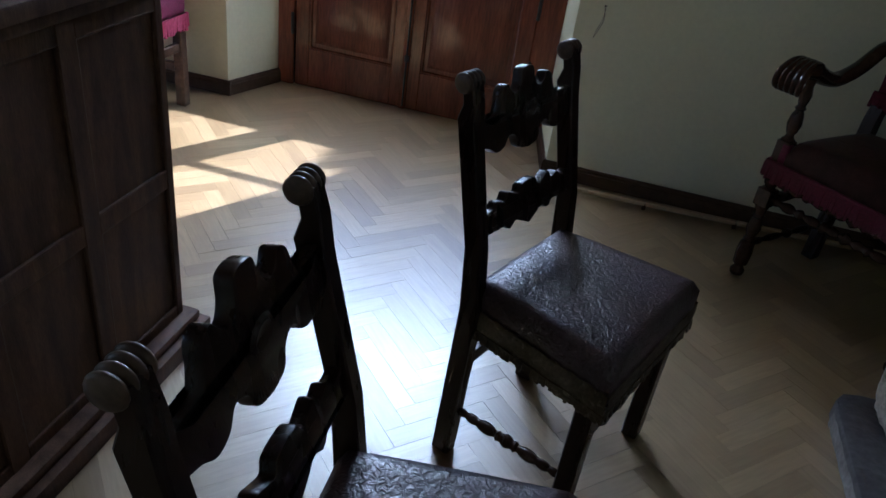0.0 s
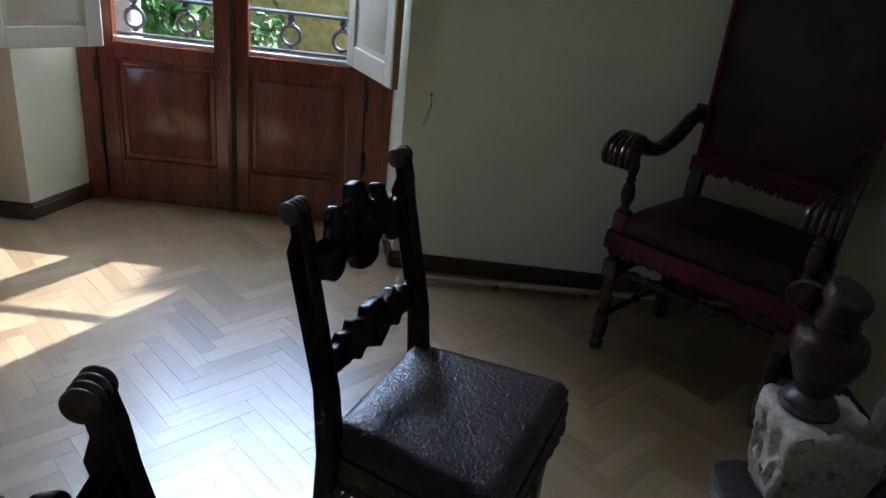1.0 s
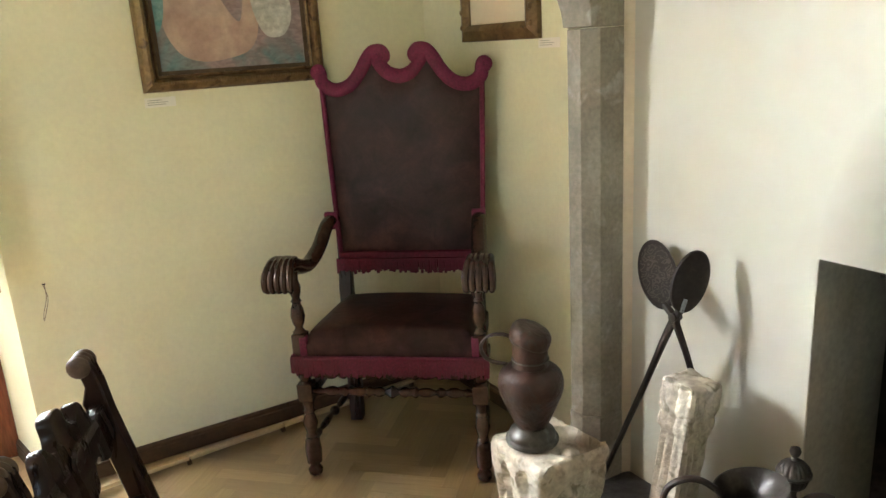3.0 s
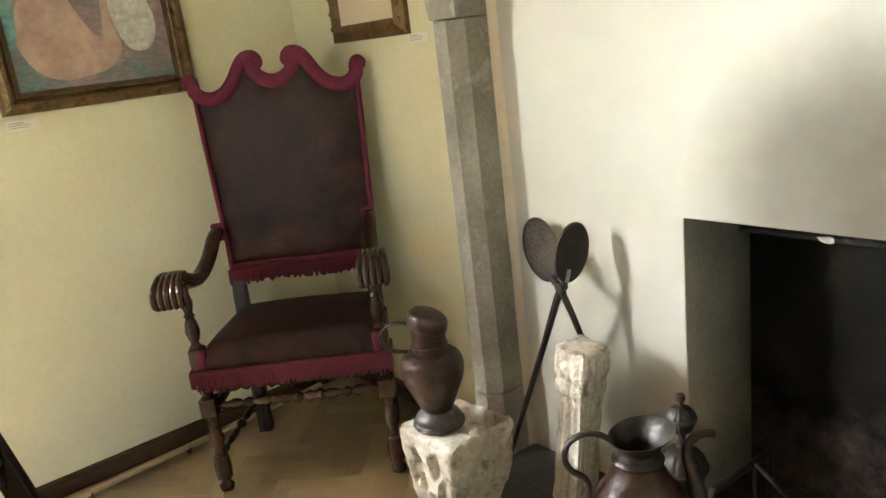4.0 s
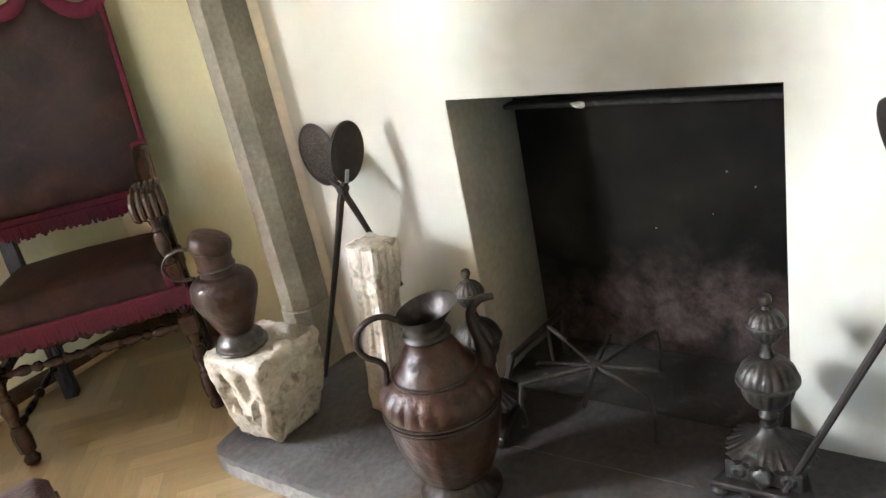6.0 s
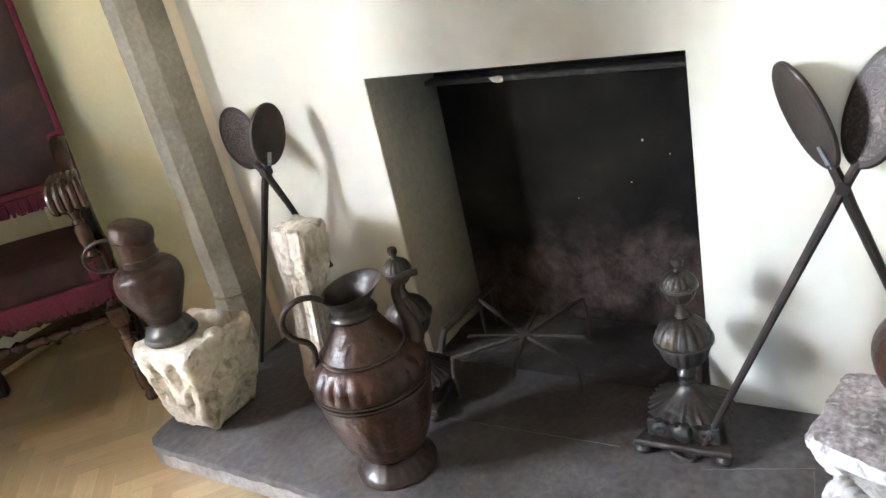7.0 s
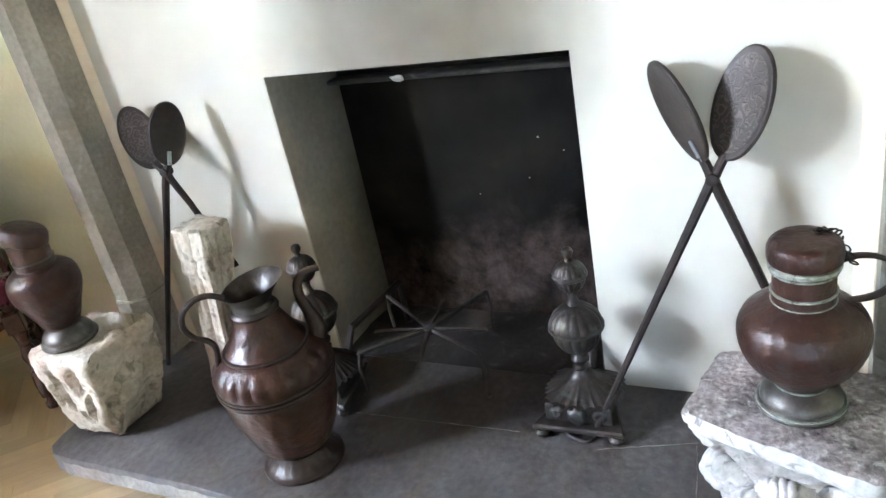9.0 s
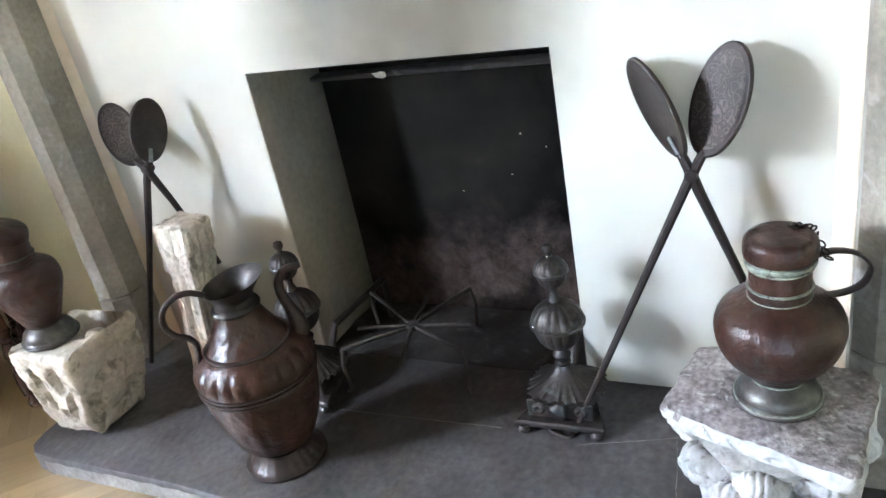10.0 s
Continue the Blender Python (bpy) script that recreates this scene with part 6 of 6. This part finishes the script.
# ---- long-handled wafer irons ----
def wafer_iron(pivot, plates, feet, label, hook, width):
    ob = thing("wafer_iron", pose(0, 0, 0), label, "wafer iron", "long-handled wafer irons")
    pv = Vector(pivot)
    own = lathe([(0.004, -0.016), (0.013, -0.014), (0.013, 0.014), (0.004, 0.016)], 14)
    own.transform(Matrix.Translation(pv) @ Matrix.Rotation(radians(90), 4, "Y"))
    part("pivot_rivet", own, IRON, ob)
    for (low, high, nrm, engraved), foot in zip(plates, feet):
        low, high = Vector(low), Vector(high)
        ax = (high - low).normalized()
        nr = Vector(nrm)
        nr = (nr - ax * nr.dot(ax)).normalized()
        sd = ax.cross(nr)
        a, b = (high - low).length / 2, width / 2
        m = Matrix((sd, ax, nr)).transposed().to_4x4()
        m.translation = (low + high) / 2
        own = bmesh.new()
        rings = []
        for r, z in ((0.02, 0.0035), (0.80, 0.0035), (0.86, 0.0055), (0.97, 0.0055), (1.0, 0.003), (1.0, -0.003), (0.97, -0.005), (0.02, -0.005)):
            rings.append([own.verts.new((b * r * math.cos(t), a * r * math.sin(t), z)) for t in [2 * math.pi * k / 40 for k in range(40)]])
        for p, q in zip(rings, rings[1:]):
            for k in range(40):
                own.faces.new((p[k], p[(k + 1) % 40], q[(k + 1) % 40], q[k]))
        own.faces.new(rings[0])
        own.faces.new(rings[-1])
        own.transform(m)
        plate = part("plate", own, IRON, ob, "oval iron plate")
        # engraved field inside the rim
        own = bmesh.new()
        face = 1 if engraved else -1
        rim = [own.verts.new((b * 0.86 * math.cos(t), a * 0.86 * math.sin(t), face * 0.0062)) for t in [2 * math.pi * k / 40 for k in range(40)]]
        inner = [own.verts.new((b * 0.78 * math.cos(t), a * 0.78 * math.sin(t), face * 0.0052)) for t in [2 * math.pi * k / 40 for k in range(40)]]
        for k in range(40):
            own.faces.new((rim[k], rim[(k + 1) % 40], inner[(k + 1) % 40], inner[k]))
        own.faces.new(inner)
        own.transform(m)
        part("engraving", own, IRON_WEB, plate, "engraved scrollwork field")
        if not engraved:
            own = box((-0.006, -a * 0.98, 0.0045), (0.006, -a * 0.55, 0.0085), 0.001)
            own.transform(m)
            part("steel_tang", own, STEEL, plate, "bright steel tang")
        ft = Vector(foot)
        knee = pv.lerp(ft, 0.06) + Vector((-0.004, 0, 0))
        own = tube([low + ax * 0.012, low.lerp(pv, 0.6), pv + (ft - pv).normalized() * 0.004, knee, pv.lerp(ft, 0.30), ft], [0.010, 0.011, 0.012, 0.011, 0.0095, 0.0075], 8, smooth=False)
        part("handle", own, IRON, ob, "long iron handle")
    if hook:
        f = Vector(feet[0])
        own = tube([f, f + Vector((-0.02, 0.012, -0.001)), f + Vector((-0.008, 0.055, 0.0)), f + Vector((0.012, 0.062, 0.002)), f + Vector((0.006, 0.03, 0.001))], 0.005, 6, n=4)
        part("hook", own, IRON, ob, "small end hook")
    return ob


wafer_iron((1.650, 0.228, 0.678), [((1.655, 0.243, 0.712), (1.705, 0.346, 0.908), (-0.62, 0.75, -0.20), False), ((1.655, 0.207, 0.714), (1.700, 0.142, 0.926), (-0.76, 0.60, 0.25), True)],
           [(1.524, 0.500, HZ + 0.006), (1.640, -0.015, HZ + 0.006)], "long-handled wrought iron wafer iron leaning open against the wall", True, 0.136)
wafer_iron((1.598, 1.648, 0.738), [((1.606, 1.688, 0.748), (1.69, 1.83, 0.898), (-0.78, -0.62, 0.10), True), ((1.6, 1.634, 0.754), (1.655, 1.621, 0.918), (-0.30, -0.94, 0.12), False)],
           [(1.576, 1.930, HZ + 0.006), (1.657, 1.571, 0.412)], "long-handled wrought iron wafer iron leaning open beside a pier", False, 0.106)


# ---- trivet in the firebox ----
trivet = thing("iron_trivet", pose(1.712, 0.998, HZ) @ Matrix.Diagonal((1, 1, 1.2, 1)), "rusty iron spider trivet standing in the ashes", "trivet")
for k, (deg, r) in enumerate(((132, 0.205), (101, 0.16), (55, 0.27), (10, 0.16), (-22, 0.23), (-80, 0.16), (-115, 0.20), (-165, 0.17))):
    a = radians(deg)
    c, s = math.cos(a), math.sin(a)
    arm = part("arm", tube([(0, 0, 0.118), (r * 0.5 * c, r * 0.5 * s, 0.119), (r * c, r * s, 0.117), ((r + 0.008) * c, (r + 0.008) * s, 0.112)], [0.0075, 0.007, 0.0065, 0.004], 6, smooth=False, flat=0.8), RUST, trivet)
    if k % 2 == 0:
        part("leg", tube([(r * c, r * s, 0.116), ((r + 0.010) * c, (r + 0.010) * s, 0.07), ((r + 0.004) * c, (r + 0.004) * s, 0.012), ((r + 0.018) * c, (r + 0.018) * s, 0.004)], [0.006, 0.006, 0.0055, 0.005], 6, n=4), RUST, arm)
part("hub", lathe([(0.004, 0.108), (0.018, 0.110), (0.018, 0.124), (0.004, 0.127)], 14), RUST, trivet)


# ---- pictures and cards ----
def moulded_frame(ob, x0, x1, z0, z1, profile, mat, name="frame_moulding"):
    """Four mitred mouldings round an opening in x and z; profile: (outwards, forwards) pairs."""
    corners = [(x0, z0, -1, -1), (x1, z0, 1, -1), (x1, z1, 1, 1), (x0, z1, -1, 1)]
    for k in range(4):
        a, b = corners[k], corners[(k + 1) % 4]
        own = bmesh.new()
        r = [[own.verts.new((c[0] + c[2] * o, -f, c[1] + c[3] * o)) for o, f in profile] for c in (a, b)]
        for i in range(len(profile)):
            j = (i + 1) % len(profile)
            own.faces.new((r[0][i], r[1][i], r[1][j], r[0][j]))
        own.faces.new(r[0])
        own.faces.new(r[1])
        part(name, own, mat, ob)


pic = thing("framed_painting", pose(0.941, NE, 1.696) @ Matrix.Scale(0.98, 4), "oil painting in a wide gilded wooden frame on the wall", "painting")
moulded_frame(pic, -0.285, 0.285, -0.275, 0.275, [(0.0, 0.0), (0.0, 0.030), (0.006, 0.034), (0.014, 0.026), (0.014, 0.0)], GOLD, "slip_moulding")
moulded_frame(pic, -0.271, 0.271, -0.261, 0.261, [(0.0, 0.0), (0.0, 0.018), (0.020, 0.022), (0.026, 0.022), (0.026, 0.0)], GOLD_DARK, "flat_moulding")
moulded_frame(pic, -0.297, 0.297, -0.287, 0.287, [(0.0, 0.0), (0.0, 0.030), (0.010, 0.046), (0.020, 0.048), (0.030, 0.040), (0.036, 0.038), (0.044, 0.026), (0.045, 0.0)], GOLD, "outer_moulding")
own = bmesh.new()
for k in range(64):
    for z in (-0.300, 0.300):
        box((-0.31 + k * 0.00985, -0.052, z - 0.004), (-0.3045 + k * 0.00985, -0.046, z + 0.004), 0, 1, own)
tagged(part("beading", own, GOLD, pic), "fine gilded beading", kind="stuff")
part("canvas", box((-0.288, -0.012, -0.278), (0.288, -0.006, 0.278)), CANVAS, pic, "dark slate and teal painted canvas")


def daub(name, pts, y, mat, label):
    p = prism(polygon_round(pts, 5), 0.0016)
    p.transform(Matrix.Translation((0, y, 0)))
    return part(name, p, mat, pic, label)


daub("painted_shape", [(-0.245, -0.10), (-0.20, -0.20), (-0.12, -0.235), (-0.02, -0.228), (0.06, -0.20), (0.10, -0.12), (0.09, 0.02), (0.02, 0.10), (-0.12, 0.12), (-0.22, 0.02)], -0.0135, FLESH, "warm rounded painted shape")
daub("painted_shape", [(-0.03, -0.02), (0.03, -0.10), (0.05, 0.02), (0.02, 0.12), (-0.06, 0.09)], -0.0155, CANVAS, "grey painted shadow")
daub("painted_shape", [(0.09, -0.08), (0.13, -0.155), (0.20, -0.15), (0.235, -0.06), (0.19, 0.08), (0.12, 0.11), (0.08, 0.02)], -0.0150, WHITE_PAINT, "white painted drapery")
daub("painted_shape", [(-0.275, -0.11), (-0.24, -0.08), (-0.23, 0.05), (-0.25, 0.2), (-0.278, 0.2)], -0.0145, TEAL_PAINT, "teal painted strokes")

pic = thing("small_framed_picture", pose(E + 0.005, 2.610, 1.73, 0, 0, -90), "small cream picture in a narrow gilded frame", "picture")
moulded_frame(pic, -0.172, 0.172, -0.192, 0.232, [(0.0, 0.0), (0.0, 0.022), (0.008, 0.030), (0.022, 0.036), (0.040, 0.026), (0.058, 0.018), (0.060, 0.0)], GOLD, "frame_moulding")
own = bmesh.new()
for k in range(9):
    for s in (-1, 1):
        lathe([(0.0005, 0.0), (0.012, 0.0), (0.009, 0.006), (0.0005, 0.008)], 10, bm=own, m=Matrix.Translation((s * 0.206, -0.028, -0.20 + k * 0.055)) @ Matrix.Rotation(radians(90), 4, "X"))
part("carved_drops", own, GOLD, pic, "carved gilded drops")
part("sheet", box((-0.178, -0.012, -0.198), (0.178, -0.008, 0.238)), PAPER, pic, "plain cream sheet")


def wall_card(m, w, h, label):
    ob = thing("caption_card", m, label, "label", "caption cards")
    part("card", box((-w / 2, -0.003, -h / 2), (w / 2, 0.0, h / 2), 0.0005), CARD, ob)
    for k, (z, f) in enumerate(((0.22, 0.55), (0.0, 0.8), (-0.22, 0.7))):
        part("text_line", box((-w * 0.42, -0.0042, h * (z - 0.035)), (w * (0.84 * f - 0.42), -0.003, h * (z + 0.035))), INK, ob)


wall_card(pose(0.658, NE, 1.337), 0.105, 0.034, "small white caption card under the painting")
wall_card(pose(E + 0.005, 2.340, 1.463, 0, 0, -90), 0.11, 0.032, "small white caption card under the cream picture")

nail = thing("wall_nail", pose(0.184, NE, 0.766), "small iron nail in the wall with a hanging cord", "nail")
part("nail", tube([(0, 0.0, 0), (0, -0.016, 0.003), (0.006, -0.02, 0.004)], 0.003, 6, smooth=False), IRON, nail)
part("cord", tube([(0, -0.012, 0.0), (0.007, -0.006, -0.05), (-0.004, -0.004, -0.09), (-0.018, -0.004, -0.128), (-0.014, -0.005, -0.10), (0.002, -0.005, -0.05), (0.004, -0.012, 0.002)], 0.0010, 5), BASE_WOOD, nail, "thin brown cord")

# raised wooden strip along the wall
strip = thing("floor_strip", pose(0.20, 3.016, 0, 0, 0, 3.4), "pale wooden strip on small feet along the baseboard", "strip")
for k, (a, b) in enumerate(((0.0, 0.34), (0.345, 0.72), (0.725, 1.36))):
    part("strip_length", box((a, -0.011, 0.020), (b, 0.011, 0.036), 0.002), STRIP_WOOD, strip)
for x in (0.01, 0.34, 0.72, 1.34):
    part("foot", box((x - 0.008, -0.010, 0.0005), (x + 0.008, 0.010, 0.021), 0.001), BASE_WOOD, strip)


# ---- cabinet ----
def cabinet():
    ob = thing("oak_cabinet", pose(-0.70, 1.53, 0), "dark oak panelled cabinet with moulded plinth and top", "cabinet")
    part("body", box((-0.55, -1.22, 0.08), (-0.012, 0.0, 0.985)), CABINET_WOOD, ob)
    for nm, a, b, bv in (("plinth", (-0.57, -1.24, 0.0), (0.058, 0.045, 0.055), 0.004), ("plinth_moulding", (-0.56, -1.23, 0.055), (0.036, 0.03, 0.085), 0.010),
                         ("top_moulding", (-0.57, -1.24, 0.97), (0.014, 0.02, 1.0), 0.010), ("top", (-0.58, -1.25, 1.0), (0.030, 0.035, 1.035), 0.006)):
        part(nm, box(a, b, bv, 2), CABINET_WOOD, ob)
    for k in range(4):
        y1 = -0.025 - k * 0.305
        y0 = y1 - 0.255
        part("stile", box((-0.013, y1 - 0.001, 0.085), (0.0, min(y1 + 0.05, 0.0), 0.97), 0.002), CABINET_WOOD, ob)
        for z0, z1 in ((0.085, 0.115), (0.49, 0.535), (0.93, 0.97)):
            part("rail", box((-0.013, y0, z0), (-0.001, y1, z1), 0.002), CABINET_WOOD, ob)
        for z0, z1 in ((0.115, 0.49), (0.535, 0.93)):
            pn = part("door_panel", box((-0.0135, y0 + 0.001, z0), (-0.0085, y1 - 0.001, z1)), CABINET_WOOD, ob)
            own = bmesh.new()
            r = 0.0055
            for a, b in (((y0, z0), (y1, z0)), ((y0, z1), (y1, z1)), ((y0, z0), (y0, z1)), ((y1, z0), (y1, z1))):
                tube([(-0.006, a[0], a[1]), (-0.006, b[0], b[1])], r, 8, own, smooth=False)
            part("panel_bead", own, CABINET_WOOD, pn)
    return ob


cabinet()

# ---- velvet chair by the window ----
ch = thing("velvet_chair", pose(-1.62, 2.985, 0), "walnut chair with crimson velvet seat and pink fringe by the window", "chair")
for x, y in ((0, 0), (-0.52, 0), (0, -0.50), (-0.52, -0.50)):
    part("leg", prism([(-0.024, 0), (0.024, 0), (0.022, 0.44), (-0.022, 0.44)], 0.044, 0.003), WORN_WOOD, ch).location = (x, y, 0)
for a, b in (((-0.5, -0.012, 0.16), (-0.02, 0.012, 0.20)), ((-0.012, -0.48, 0.26), (0.012, -0.02, 0.30)), ((-0.532, -0.48, 0.10), (-0.508, -0.02, 0.14))):
    part("stretcher", box(a, b, 0.003), WORN_WOOD, ch)
part("seat", box((-0.55, -0.53, 0.42), (0.03, 0.03, 0.52), 0.03, 3), VELVET, ch, "crimson velvet seat")
for k, (a, b) in enumerate((((-0.55, 0.03, 0.43), (0.03, 0.03, 0.43)), ((0.033, 0.03, 0.43), (0.033, -0.53, 0.43)), ((0.03, -0.533, 0.43), (-0.55, -0.533, 0.43)))):
    fringe(a, b, 0.075, PINK_CLOTH, "pink_fringe", ch, 60, "pink seat fringe", seed=90 + k)
part("back", box((-0.55, -0.52, 0.52), (-0.50, 0.02, 1.15), 0.015, 2), VELVET, ch)


# ---- parquet floor: herringbone blocks on a dark bed ----
floor = structure("floor", box((-5.0, -3.0, -0.06), (1.95, 3.60, -0.0015)), GAP, "worn oak herringbone parquet floor", "floor")
PW, PL = 0.060, 0.300                       # block width and length
own = bmesh.new()
bmesh.ops.create_cube(own, size=1, matrix=Matrix.LocRotScale((0, 0, -0.006), None, (PL - 0.0004, PW - 0.0004, 0.012)))
bmesh.ops.bevel(own, geom=[e for e in own.edges if all(v.co.z > -0.001 for v in e.verts)], offset=0.0002, segments=1, affect="EDGES")
block_me = finish("parquet_block", own, PARQUET, 12)
uv = block_me.uv_layers.new(name="grain")
for lp in block_me.loops:
    uv.data[lp.index].uv = block_me.vertices[lp.vertex_index].co.xy
rest_v, rest_f, rest_uv = [], [], []
near = []
turn45 = Matrix.Rotation(radians(45), 3, "Z")
ratio = round(PL / PW)
rng = random.Random(2)
cells = []
# herringbone on a grid of block widths: each block covers `ratio` cells
for a in range(-110, 111):
    for b in range(-24, 25):
        s = a + b * 2 * ratio
        for kind in (0, 1):
            if kind == 0:
                cx, cy = (s + ratio / 2) * PW, (a + 0.5) * PW
                ang = 0
            else:
                cx, cy = (s + ratio + 0.5) * PW, (a + 1 - ratio / 2) * PW
                ang = 90
            p = turn45 @ Vector((cx, cy, 0))
            x, y = p.x, p.y
            if -5.1 < x < 2.1 and -3.1 < y < 3.75:
                cells.append((x, y, ang + 45))
for x, y, ang in cells:
    m = pose(x, y, 0.0 + rng.uniform(-0.0002, 0.0002), rng.uniform(-0.14, 0.14), rng.uniform(-0.04, 0.04), ang)
    if -1.3 < x < 1.1 and 1.55 < y < 3.2 and len(near) < 300:
        near.append(m)
    else:
        base = len(rest_v)
        for v in block_me.vertices:
            rest_v.append(m @ v.co)
        for f in block_me.polygons:
            rest_f.append([base + k for k in f.vertices])
            rest_uv += [block_me.vertices[k].co.xy for k in f.vertices]
me = bpy.data.meshes.new("parquet_rest")
me.from_pydata(rest_v, [], rest_f)
me.materials.append(PARQUET)
uv = me.uv_layers.new(name="grain")
for lp, q in zip(me.loops, rest_uv):
    uv.data[lp.index].uv = q
rest = new("parquet_rest", me)
rest.parent = floor
tagged(rest, "oak parquet blocks", kind="stuff")
for m in near:
    o = new("parquet_block", block_me)
    o.parent = floor
    o.matrix_basis = m
